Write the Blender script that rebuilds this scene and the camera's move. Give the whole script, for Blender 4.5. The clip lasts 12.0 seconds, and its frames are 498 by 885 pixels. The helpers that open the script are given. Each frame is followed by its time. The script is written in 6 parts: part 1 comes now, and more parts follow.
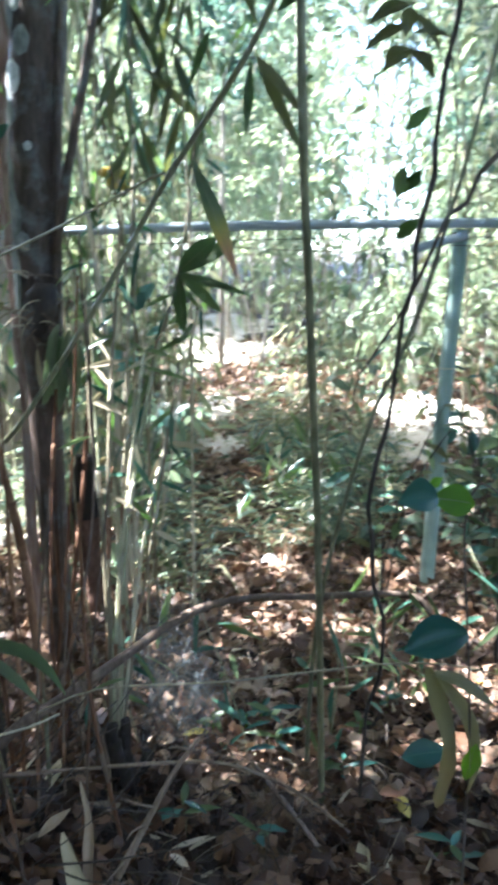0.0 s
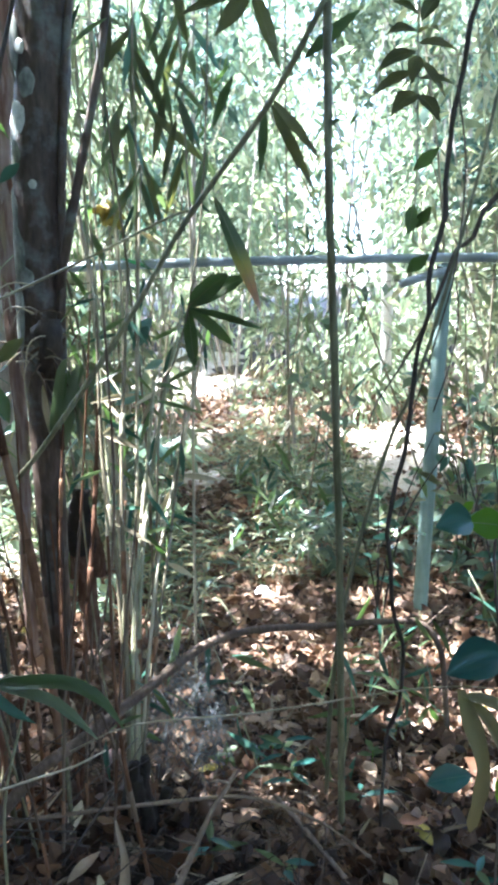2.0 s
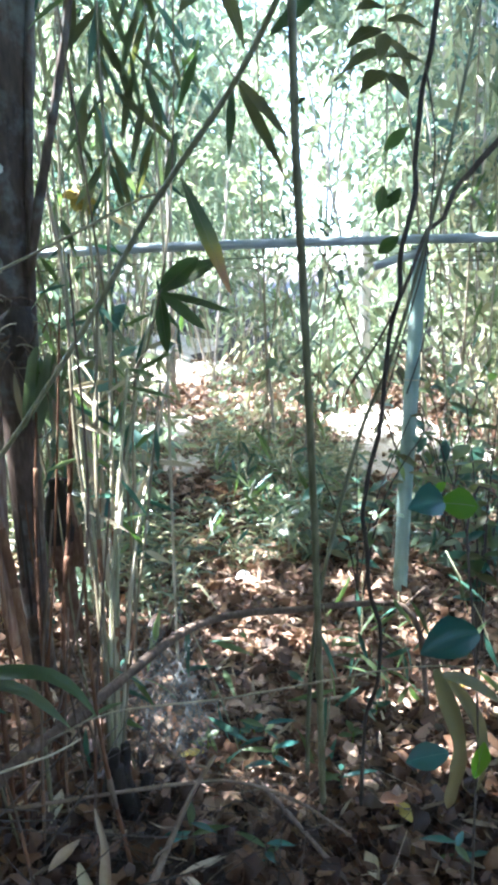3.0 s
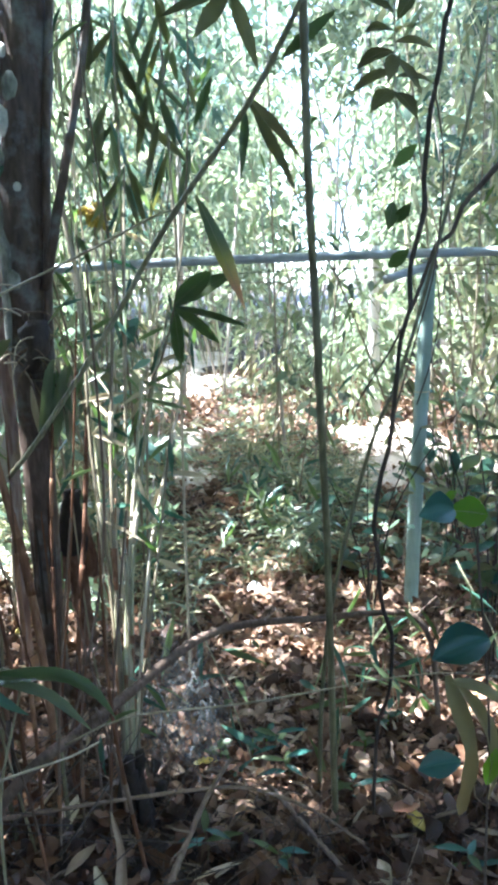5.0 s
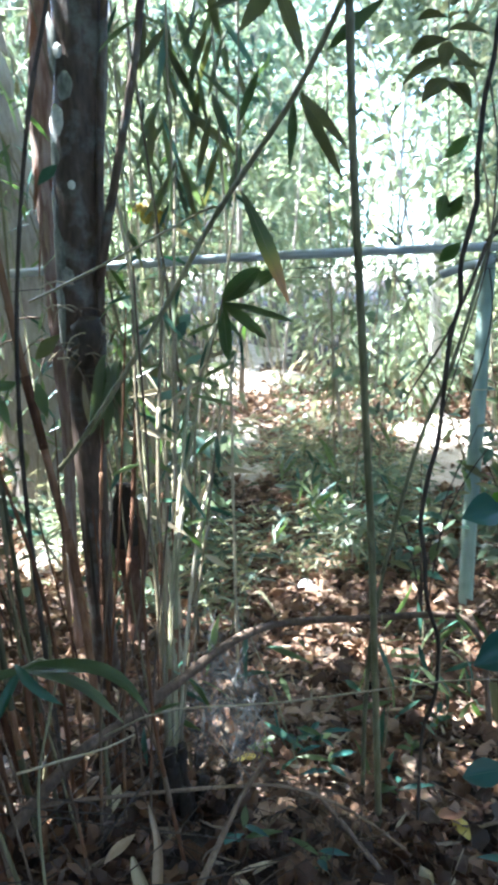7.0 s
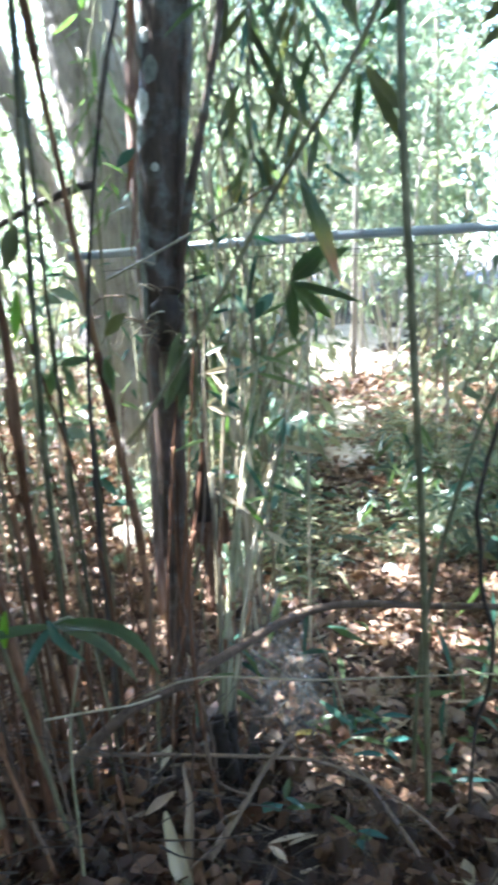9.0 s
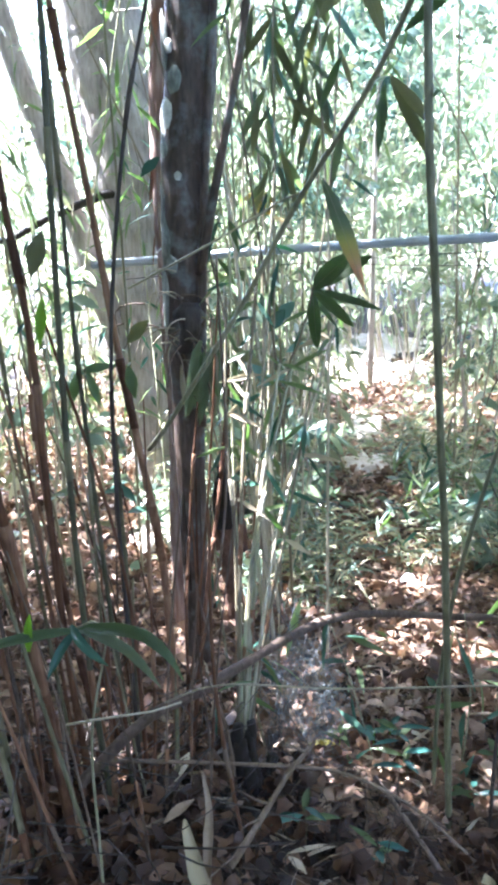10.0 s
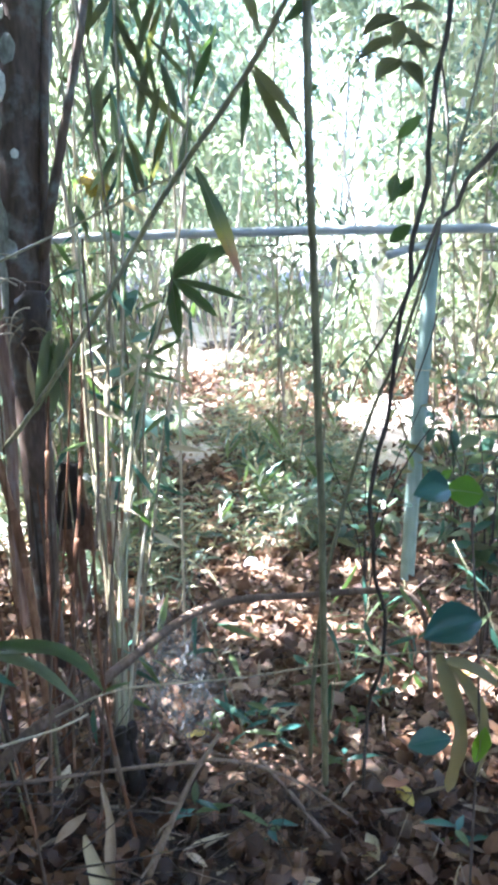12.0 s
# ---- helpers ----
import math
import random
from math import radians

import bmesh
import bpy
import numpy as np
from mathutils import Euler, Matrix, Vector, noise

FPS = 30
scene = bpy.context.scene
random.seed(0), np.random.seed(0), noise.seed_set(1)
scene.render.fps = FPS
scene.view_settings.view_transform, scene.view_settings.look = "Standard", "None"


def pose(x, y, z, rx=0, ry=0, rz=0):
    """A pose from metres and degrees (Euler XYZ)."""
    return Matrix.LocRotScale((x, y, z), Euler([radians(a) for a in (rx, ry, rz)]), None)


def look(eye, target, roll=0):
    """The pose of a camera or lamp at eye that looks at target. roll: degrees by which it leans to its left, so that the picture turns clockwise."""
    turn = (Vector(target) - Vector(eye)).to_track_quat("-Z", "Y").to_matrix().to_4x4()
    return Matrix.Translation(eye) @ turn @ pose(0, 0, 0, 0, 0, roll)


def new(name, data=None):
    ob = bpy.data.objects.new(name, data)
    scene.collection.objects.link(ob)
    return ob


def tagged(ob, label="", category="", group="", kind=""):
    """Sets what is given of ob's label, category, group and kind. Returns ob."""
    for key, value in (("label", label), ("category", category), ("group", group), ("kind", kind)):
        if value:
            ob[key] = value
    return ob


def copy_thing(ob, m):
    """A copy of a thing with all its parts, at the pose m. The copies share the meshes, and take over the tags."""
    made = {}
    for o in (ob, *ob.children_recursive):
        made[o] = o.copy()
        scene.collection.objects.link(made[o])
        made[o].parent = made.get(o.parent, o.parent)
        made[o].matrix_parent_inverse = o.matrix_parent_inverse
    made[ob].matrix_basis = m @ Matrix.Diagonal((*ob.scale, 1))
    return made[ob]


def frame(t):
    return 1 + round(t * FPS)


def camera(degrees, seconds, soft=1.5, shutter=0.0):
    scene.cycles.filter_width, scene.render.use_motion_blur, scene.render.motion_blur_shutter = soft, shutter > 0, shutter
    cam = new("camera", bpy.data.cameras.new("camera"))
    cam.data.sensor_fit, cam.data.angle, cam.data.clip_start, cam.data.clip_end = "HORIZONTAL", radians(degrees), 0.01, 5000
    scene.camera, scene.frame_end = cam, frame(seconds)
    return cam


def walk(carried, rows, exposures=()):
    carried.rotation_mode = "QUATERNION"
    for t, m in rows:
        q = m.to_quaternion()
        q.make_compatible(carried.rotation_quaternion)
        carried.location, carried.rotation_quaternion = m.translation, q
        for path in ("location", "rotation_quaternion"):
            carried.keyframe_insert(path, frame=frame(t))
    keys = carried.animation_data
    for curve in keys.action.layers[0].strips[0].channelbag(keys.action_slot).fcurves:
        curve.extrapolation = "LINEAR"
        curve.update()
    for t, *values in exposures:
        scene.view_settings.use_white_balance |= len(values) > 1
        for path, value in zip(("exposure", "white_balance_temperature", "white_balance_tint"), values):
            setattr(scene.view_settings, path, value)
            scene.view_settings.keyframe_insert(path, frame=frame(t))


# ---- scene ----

SHUTTER, SOFT = 1.0, 4.0
cam = camera(37.8, 12.0, SOFT, SHUTTER)
ROWS = [
    (0.0, 0.012, -0.0023, 1.508, 76.989, 0.531, 0.073),
    (0.5, -0.042, -0.0197, 1.5182, 77.633, 1.118, -3.079),
    (1.0, -0.1025, -0.0106, 1.512, 77.824, 0.598, -1.113),
    (1.5, -0.1284, -0.0062, 1.5052, 79.093, 0.95, -1.26),
    (2.0, -0.1374, -0.0223, 1.5082, 79.556, 1.032, -3.119),
    (2.5, -0.1323, -0.0115, 1.5031, 79.308, 1.402, -3.145),
    (3.0, -0.1148, -0.0152, 1.5031, 78.412, 1.828, -4.677),
    (3.5, -0.1198, -0.0329, 1.5098, 78.364, 1.551, -4.698),
    (5.5, -0.1272, -0.0509, 1.5009, 79.694, 2.173, -3.827),
    (6.0, -0.1248, -0.0496, 1.5028, 79.47, 2.219, -3.823),
    (6.5, -0.1229, -0.045, 1.5042, 79.278, 2.019, -1.88),
    (8.5, 0.1059, -0.0357, 1.4874, 79.631, 2.763, 8.234),
    (9.0, 0.0963, -0.0436, 1.4965, 78.087, 2.075, 10.785),
    (9.5, 0.0731, -0.0441, 1.5082, 78.141, 1.957, 13.46),
    (10.0, 0.0781, -0.0491, 1.4926, 78.843, 1.806, 12.006),
    (10.5, 0.0527, -0.034, 1.499, 77.732, 1.689, 12.002),
    (11.0, -0.0301, -0.03, 1.4768, 77.04, 2.317, 6.831),
    (11.5, -0.1055, -0.0283, 1.4705, 77.325, 2.235, -1.719),
    (12.0, -0.1103, -0.0364, 1.4976, 77.604, 1.122, -3.615),
]
EXPOSURES = [(0.0, 4.08, 5450, 11.0), (3.5, 4.17, 5400, 11.5), (6.5, 3.98, 5450, 10.5), (8.5, 3.95, 5500, 4.0), (9.5, 4.63, 5350, 18.5), (12.0, 4.58, 5450, 18.0)]
walk(cam, [(t, pose(x, y, z, rx, ry, rz)) for t, x, y, z, rx, ry, rz in ROWS], EXPOSURES)

# ---------------------------------------------------------------- daylight
SUN_AZ, SUN_EL = radians(-76), radians(63)      # from +y, clockwise: the sun stands to the left
world = bpy.data.worlds.new("sky")
scene.world = world
world.use_nodes = True
wn = world.node_tree.nodes
sky = wn.new("ShaderNodeTexSky")
sky.sky_type, sky.sun_disc = "NISHITA", False
sky.sun_elevation, sky.sun_rotation = SUN_EL, SUN_AZ
sky.air_density, sky.dust_density = 1.0, 2.0
wn["Background"].inputs["Strength"].default_value = 0.142
world.node_tree.links.new(sky.outputs["Color"], wn["Background"].inputs["Color"])
sun_data = bpy.data.lights.new("sun", "SUN")
sun_data.energy, sun_data.angle, sun_data.color = 4.4, radians(0.5), (1.0, 0.95, 0.86)
sun = new("sun", sun_data)
sun_way = Vector((math.sin(SUN_AZ) * math.cos(SUN_EL), math.cos(SUN_AZ) * math.cos(SUN_EL), math.sin(SUN_EL)))
sun.matrix_world = look(sun_way * 40, (0, 0, 0))

rng = np.random.default_rng(7)


# ---------------------------------------------------------------- materials
def material(name, dark, mid, light, rough=0.6, grain=(60, 60, 60), blotch=6.0, bump=0.3, clear=0.0, vary="island", spread=0.6, gloss=0.4, steps=(0.12, 0.5, 0.9)):
    """Colour from three tones by a piece's own random number, fine grain and blotches; clear: light let through."""
    m = bpy.data.materials.new(name)
    m.use_nodes = True
    t = m.node_tree
    n, ln = t.nodes, t.links.new
    bsdf = n["Principled BSDF"]
    bsdf.inputs["Roughness"].default_value = rough
    bsdf.inputs["Specular IOR Level"].default_value = gloss
    co = n.new("ShaderNodeTexCoord")
    mp = n.new("ShaderNodeMapping")
    mp.inputs["Scale"].default_value = grain
    ln(co.outputs["Object"], mp.inputs["Vector"])
    fine = n.new("ShaderNodeTexNoise")
    fine.inputs["Scale"].default_value, fine.inputs["Detail"].default_value = 1.0, 4.0
    ln(mp.outputs["Vector"], fine.inputs["Vector"])
    big = n.new("ShaderNodeTexNoise")
    big.inputs["Scale"].default_value, big.inputs["Detail"].default_value = blotch, 3.0
    ln(co.outputs["Object"], big.inputs["Vector"])
    if vary == "island":
        own = n.new("ShaderNodeNewGeometry").outputs["Random Per Island"]
    else:
        own = n.new("ShaderNodeObjectInfo").outputs["Random"]

    def sum_of(a, ka, b, kb):
        x, y = n.new("ShaderNodeMath"), n.new("ShaderNodeMath")
        x.operation, y.operation = "MULTIPLY", "MULTIPLY_ADD"
        x.inputs[1].default_value, y.inputs[1].default_value = ka, kb
        ln(a, x.inputs[0])
        ln(b, y.inputs[0])
        ln(x.outputs[0], y.inputs[2])
        return y.outputs[0]

    rest = 1 - spread
    mix = sum_of(sum_of(fine.outputs["Fac"], rest * 0.6, big.outputs["Fac"], rest * 0.6), 1.0, own, spread)
    ramp = n.new("ShaderNodeValToRGB")
    e = ramp.color_ramp.elements
    e[0].position, e[0].color = steps[0], (*dark, 1)
    e[1].position, e[1].color = steps[2], (*light, 1)
    k = e.new(steps[1])
    k.color = (*mid, 1)
    ln(mix, ramp.inputs["Fac"])
    ln(ramp.outputs["Color"], bsdf.inputs["Base Color"])
    if bump:
        b = n.new("ShaderNodeBump")
        b.inputs["Strength"].default_value, b.inputs["Distance"].default_value = bump, 0.004
        ln(fine.outputs["Fac"], b.inputs["Height"])
        ln(b.outputs["Normal"], bsdf.inputs["Normal"])
    if clear:
        tr, mx = n.new("ShaderNodeBsdfTranslucent"), n.new("ShaderNodeMixShader")
        more = n.new("ShaderNodeVectorMath")       # a leaf lets through more than it throws back
        more.operation = "MULTIPLY"
        more.inputs[1].default_value = (1.6, 1.65, 1.4)
        ln(ramp.outputs["Color"], more.inputs[0])
        ln(more.outputs[0], tr.inputs["Color"])
        mx.inputs["Fac"].default_value = clear
        ln(bsdf.outputs[0], mx.inputs[1])
        ln(tr.outputs[0], mx.inputs[2])
        ln(mx.outputs[0], n["Material Output"].inputs["Surface"])
    return m


M_SOIL = material("dark soil", (0.010, 0.006, 0.004), (0.020, 0.013, 0.009), (0.045, 0.030, 0.021), 0.9, (40, 40, 40), 3, 0.8, spread=0.0)
M_LITTER = material("dry leaf litter", (0.022, 0.010, 0.006), (0.140, 0.077, 0.045), (0.40, 0.275, 0.185), 0.55, (90, 90, 90), 20, 0.3, 0.12)
M_LITTER_SHADE = material("shaded red brown leaf", (0.007, 0.003, 0.0015), (0.052, 0.022, 0.010), (0.19, 0.105, 0.055), 0.5, (90, 90, 90), 20, 0.3, 0.06)
M_LITTER_STRAW = material("dry bamboo leaf", (0.04, 0.026, 0.016), (0.15, 0.105, 0.064), (0.42, 0.34, 0.24), 0.6, (90, 90, 90), 20, 0.2, 0.15)
M_LITTER_TAN = material("tan fallen leaf", (0.16, 0.11, 0.07), (0.30, 0.22, 0.15), (0.46, 0.37, 0.27), 0.6, (90, 90, 90), 25, 0.3, 0.1, "object", 0.5)
M_LITTER_RED = material("red brown fallen leaf", (0.07, 0.025, 0.012), (0.17, 0.07, 0.035), (0.28, 0.14, 0.08), 0.55, (90, 90, 90), 25, 0.3, 0.1, "object", 0.5)
M_CRUMB = material("leaf mould", (0.012, 0.007, 0.005), (0.045, 0.025, 0.016), (0.15, 0.095, 0.062), 0.8, (90, 90, 90), 20, 0.2)
M_SUNNY_SAND = material("pale soil with sunlight", (0.26, 0.215, 0.165), (0.42, 0.36, 0.29), (0.58, 0.52, 0.44), 0.9, (60, 60, 60), 6, 0.6, spread=0.0, steps=(0.36, 0.57, 0.80))
M_TWIG = material("dry twig", (0.045, 0.030, 0.019), (0.12, 0.083, 0.055), (0.27, 0.205, 0.145), 0.8, (120, 120, 20), 8, 0.4, steps=(0.36, 0.57, 0.80))
M_GREY_TWIG = material("grey dead twig", (0.045, 0.05, 0.05), (0.088, 0.098, 0.098), (0.16, 0.175, 0.178), 0.8, (120, 120, 20), 8, 0.3)
M_LEAF = material("bamboo leaf green", (0.09, 0.13, 0.06), (0.14, 0.19, 0.095), (0.20, 0.26, 0.13), 0.38, (30, 30, 30), 9, 0.15, 0.72, "object", 0.5, 0.6)
M_LEAF_BLUE = material("broad leaf green", (0.03, 0.085, 0.06), (0.05, 0.118, 0.082), (0.085, 0.17, 0.115), 0.3, (25, 25, 25), 8, 0.15, 0.42, "object", 0.5)
M_LEAF_TEAL = material("dark broad leaf teal", (0.018, 0.062, 0.052), (0.028, 0.088, 0.072), (0.05, 0.13, 0.10), 0.32, (25, 25, 25), 8, 0.15, 0.25, "object", 0.5)
M_LEAF_MIST = material("pale teal leaf", (0.11, 0.20, 0.175), (0.16, 0.27, 0.235), (0.21, 0.33, 0.29), 0.45, (25, 25, 25), 8, 0.15, 0.5, "object", 0.5)
# lime tone holds the sunlight that would show through the leaf
M_LEAF_SUNNY = material("sunny leaf green", (0.10, 0.18, 0.02), (0.16, 0.28, 0.03), (0.24, 0.37, 0.05), 0.38, (25, 25, 25), 8, 0.15, 0.65, "object", 0.5)
# olive tone raised: the hazy glare over the upper leaves is in it
M_LEAF_OLIVE = material("old leaf olive", (0.115, 0.125, 0.07), (0.18, 0.185, 0.105), (0.26, 0.255, 0.155), 0.45, (30, 30, 30), 9, 0.2, 0.7, "object", 0.5)
M_LEAF_PALE = material("pale grey green leaf", (0.13, 0.16, 0.10), (0.19, 0.225, 0.145), (0.27, 0.30, 0.20), 0.5, (30, 30, 30), 9, 0.2, 0.7, "object", 0.5)
M_LEAF_YELLOW = material("yellowed leaf", (0.25, 0.17, 0.04), (0.42, 0.34, 0.08), (0.60, 0.50, 0.16), 0.5, (30, 30, 30), 12, 0.2, 0.45, "object", 0.4)
M_LEAF_STRAW = material("straw dry leaf", (0.24, 0.19, 0.12), (0.40, 0.34, 0.23), (0.58, 0.52, 0.38), 0.6, (60, 60, 10), 10, 0.3, 0.3, "object", 0.5)
M_MASS = material("thicket leaf", (0.085, 0.105, 0.062), (0.15, 0.17, 0.105), (0.26, 0.275, 0.17), 0.5, (20, 20, 20), 0.9, 0.0, 0.5, "island", 0.5, 0.3, steps=(0.2, 0.5, 0.8))
M_UNDER = material("undergrowth leaf", (0.065, 0.10, 0.078), (0.125, 0.17, 0.123), (0.24, 0.285, 0.19), 0.38, (20, 20, 20), 2, 0.0, 0.4, "island", 0.75, 0.6)
# far leaves are paler: distance haze is put into the leaf colour
M_FAR_HAZE = material("hazed far thicket leaf", (0.11, 0.145, 0.10), (0.18, 0.22, 0.15), (0.29, 0.33, 0.22), 0.55, (10, 10, 10), 0.7, 0.0, 0.5, "island", 0.42, 0.25, steps=(0.2, 0.5, 0.8))
M_BROAD = material("understorey leaf", (0.085, 0.11, 0.075), (0.15, 0.177, 0.118), (0.26, 0.275, 0.17), 0.5, (20, 20, 20), 0.9, 0.0, 0.45, "island", 0.5, 0.3, steps=(0.2, 0.5, 0.8))
M_SHADE = material("shaded green leaf", (0.03, 0.062, 0.052), (0.06, 0.10, 0.082), (0.13, 0.18, 0.14), 0.5, (20, 20, 20), 0.9, 0.0, 0.35, "island", 0.5, 0.3, steps=(0.2, 0.5, 0.8))
M_DRY = material("half dry bamboo leaf", (0.12, 0.13, 0.07), (0.24, 0.235, 0.14), (0.44, 0.41, 0.28), 0.5, (20, 20, 20), 2, 0.0, 0.45, "island", 0.75, 0.4)
M_CULM = material("grey green culm", (0.10, 0.096, 0.05), (0.235, 0.228, 0.13), (0.39, 0.38, 0.25), 0.5, (130, 130, 6), 12, 0.25, 0, "object", 0.35, steps=(0.36, 0.57, 0.80))
M_CULM_GREEN = material("dull green culm", (0.085, 0.088, 0.048), (0.20, 0.195, 0.11), (0.36, 0.335, 0.21), 0.5, (130, 130, 6), 12, 0.25, 0, "object", 0.35, steps=(0.36, 0.57, 0.80))
# dull green culm again, darkened for the shade round the near canes
M_CULM_DIM = material("shaded green culm", (0.045, 0.045, 0.025), (0.115, 0.105, 0.056), (0.24, 0.215, 0.13), 0.6, (130, 130, 6), 12, 0.25, 0, "object", 0.35, 0.25, steps=(0.36, 0.57, 0.80))
M_CULM_BROWN = material("red brown culm", (0.042, 0.018, 0.010), (0.125, 0.060, 0.032), (0.27, 0.155, 0.09), 0.75, (130, 130, 6), 14, 0.35, 0, "object", 0.35, 0.2, steps=(0.36, 0.57, 0.80))
M_BRANCH = material("dead branch bark", (0.035, 0.023, 0.016), (0.095, 0.066, 0.048), (0.20, 0.15, 0.115), 0.8, (90, 90, 25), 12, 0.5, 0, "object", 0.2, 0.25, steps=(0.36, 0.57, 0.80))
M_CULM_DARK = material("dark vine bark", (0.018, 0.013, 0.010), (0.045, 0.034, 0.027), (0.09, 0.07, 0.055), 0.7, (120, 120, 30), 14, 0.5, 0, "object", 0.3, steps=(0.36, 0.57, 0.80))
M_CULM_STRAW = material("straw culm", (0.15, 0.125, 0.078), (0.29, 0.25, 0.165), (0.48, 0.43, 0.31), 0.5, (130, 130, 6), 12, 0.25, 0, "object", 0.45, steps=(0.36, 0.57, 0.80))
M_MASS_CULM = material("thicket culm", (0.13, 0.12, 0.06), (0.27, 0.25, 0.14), (0.45, 0.42, 0.28), 0.55, (100, 100, 6), 3, 0.0, 0, "island", 0.7)
M_BARK = material("dark smooth bark", (0.022, 0.015, 0.011), (0.078, 0.053, 0.039), (0.18, 0.13, 0.10), 0.6, (70, 70, 18), 5, 0.5, 0, "object", 0.1, steps=(0.36, 0.57, 0.80))


def blotched(m, tone, scale, low, high):
    """Lays pale lichen blotches with soft edges over a bark."""
    t = m.node_tree
    n, ln = t.nodes, t.links.new
    bsdf = n["Principled BSDF"]
    old = bsdf.inputs["Base Color"].links[0].from_socket
    co, no, ra, mx = n.new("ShaderNodeTexCoord"), n.new("ShaderNodeTexNoise"), n.new("ShaderNodeMapRange"), n.new("ShaderNodeMix")
    no.inputs["Scale"].default_value, no.inputs["Detail"].default_value, no.inputs["Roughness"].default_value = scale, 6.0, 0.62
    ln(co.outputs["Object"], no.inputs["Vector"])
    ra.inputs["From Min"].default_value, ra.inputs["From Max"].default_value = low, high
    ln(no.outputs["Fac"], ra.inputs["Value"])
    mx.data_type = "RGBA"
    ln(ra.outputs["Result"], mx.inputs["Factor"])
    ln(old, mx.inputs["A"])
    mx.inputs["B"].default_value = (*tone, 1)
    ln(mx.outputs["Result"], bsdf.inputs["Base Color"])


blotched(M_BARK, (0.17, 0.18, 0.165), 9.0, 0.5, 0.68)
M_BARK_PALE = material("pale furrowed bark", (0.125, 0.105, 0.09), (0.34, 0.30, 0.265), (0.51, 0.465, 0.42), 0.85, (55, 55, 7), 4, 0.9, 0, "object", 0.1, steps=(0.36, 0.57, 0.80))
M_PEEL = material("peeling red brown bark", (0.09, 0.045, 0.032), (0.25, 0.17, 0.135), (0.48, 0.41, 0.36), 0.85, (60, 60, 6), 5, 0.8, 0, "object", 0.1, 0.2, steps=(0.36, 0.56, 0.78))
# base colour raised for the sun that falls on the far trunk
M_PALE_POST = material("pale sunlit wood", (0.48, 0.46, 0.41), (0.66, 0.64, 0.59), (0.78, 0.76, 0.72), 0.7, (60, 60, 6), 5, 0.4, 0, "object", 0.1)
M_LICHEN_SUN = material("pale lichen and sun", (0.34, 0.355, 0.325), (0.50, 0.52, 0.48), (0.66, 0.67, 0.63), 0.85, (90, 90, 90), 20, 0.4, 0, "object", 0.1, steps=(0.3, 0.5, 0.7))
M_LICHEN_RIM = material("grey green lichen and lit rim", (0.075, 0.08, 0.066), (0.15, 0.162, 0.138), (0.28, 0.30, 0.26), 0.85, (90, 90, 40), 16, 0.4, 0, "object", 0.1, steps=(0.3, 0.5, 0.7))
M_POLE = material("weathered blue green pole", (0.17, 0.245, 0.205), (0.255, 0.36, 0.31), (0.38, 0.48, 0.43), 0.5, (40, 40, 5), 9, 0.06, 0, "object", 0.1, steps=(0.36, 0.57, 0.80))
M_RAIL = material("weathered grey rail", (0.20, 0.245, 0.255), (0.36, 0.415, 0.43), (0.54, 0.59, 0.61), 0.6, (6, 90, 90), 9, 0.25, 0, "object", 0.1, steps=(0.36, 0.57, 0.80))
M_HOLE = material("black hollow and roots", (0.006, 0.004, 0.003), (0.012, 0.008, 0.006), (0.03, 0.02, 0.014), 0.9, (60, 60, 60), 10, 0.6, 0, "object", 0.1)
M_RED = material("red brown rotten wood", (0.04, 0.018, 0.012), (0.10, 0.05, 0.033), (0.25, 0.16, 0.11), 0.9, (60, 60, 30), 9, 0.7, 0, "object", 0.1)
M_WHITE = material("white paper scrap", (0.7, 0.7, 0.68), (0.8, 0.8, 0.78), (0.86, 0.86, 0.85), 0.7, (60, 60, 60), 9, 0.2, 0, "object", 0.1)


def withered(z0, z1, tones=((0.24, 0.30, 0.08), (0.72, 0.64, 0.18), (0.56, 0.37, 0.22))):
    """A green leaf that turns yellow, then brown, towards its hanging end."""
    m = M_LEAF.copy()
    m.name = "withering leaf"
    t = m.node_tree
    n, ln = t.nodes, t.links.new
    co, sp, ra, ramp, mx = n.new("ShaderNodeTexCoord"), n.new("ShaderNodeSeparateXYZ"), n.new("ShaderNodeMapRange"), n.new("ShaderNodeValToRGB"), n.new("ShaderNodeMix")
    ln(co.outputs["Object"], sp.inputs[0])
    ln(sp.outputs["Z"], ra.inputs["Value"])
    ra.inputs["From Min"].default_value, ra.inputs["From Max"].default_value = z1, z0
    e = ramp.color_ramp.elements
    e[0].color, e[1].color = (*tones[0], 1), (*tones[2], 1)
    k = e.new(0.5)
    k.color = (*tones[1], 1)
    ln(ra.outputs["Result"], ramp.inputs["Fac"])
    bsdf = n["Principled BSDF"]
    old = bsdf.inputs["Base Color"].links[0].from_socket
    mx.data_type = "RGBA"
    ln(ra.outputs["Result"], mx.inputs["Factor"])
    ln(old, mx.inputs["A"])
    ln(ramp.outputs["Color"], mx.inputs["B"])
    ln(mx.outputs["Result"], bsdf.inputs["Base Color"])
    for node in n:
        if node.type == "BSDF_TRANSLUCENT":
            ln(mx.outputs["Result"], node.inputs["Color"])
    return m


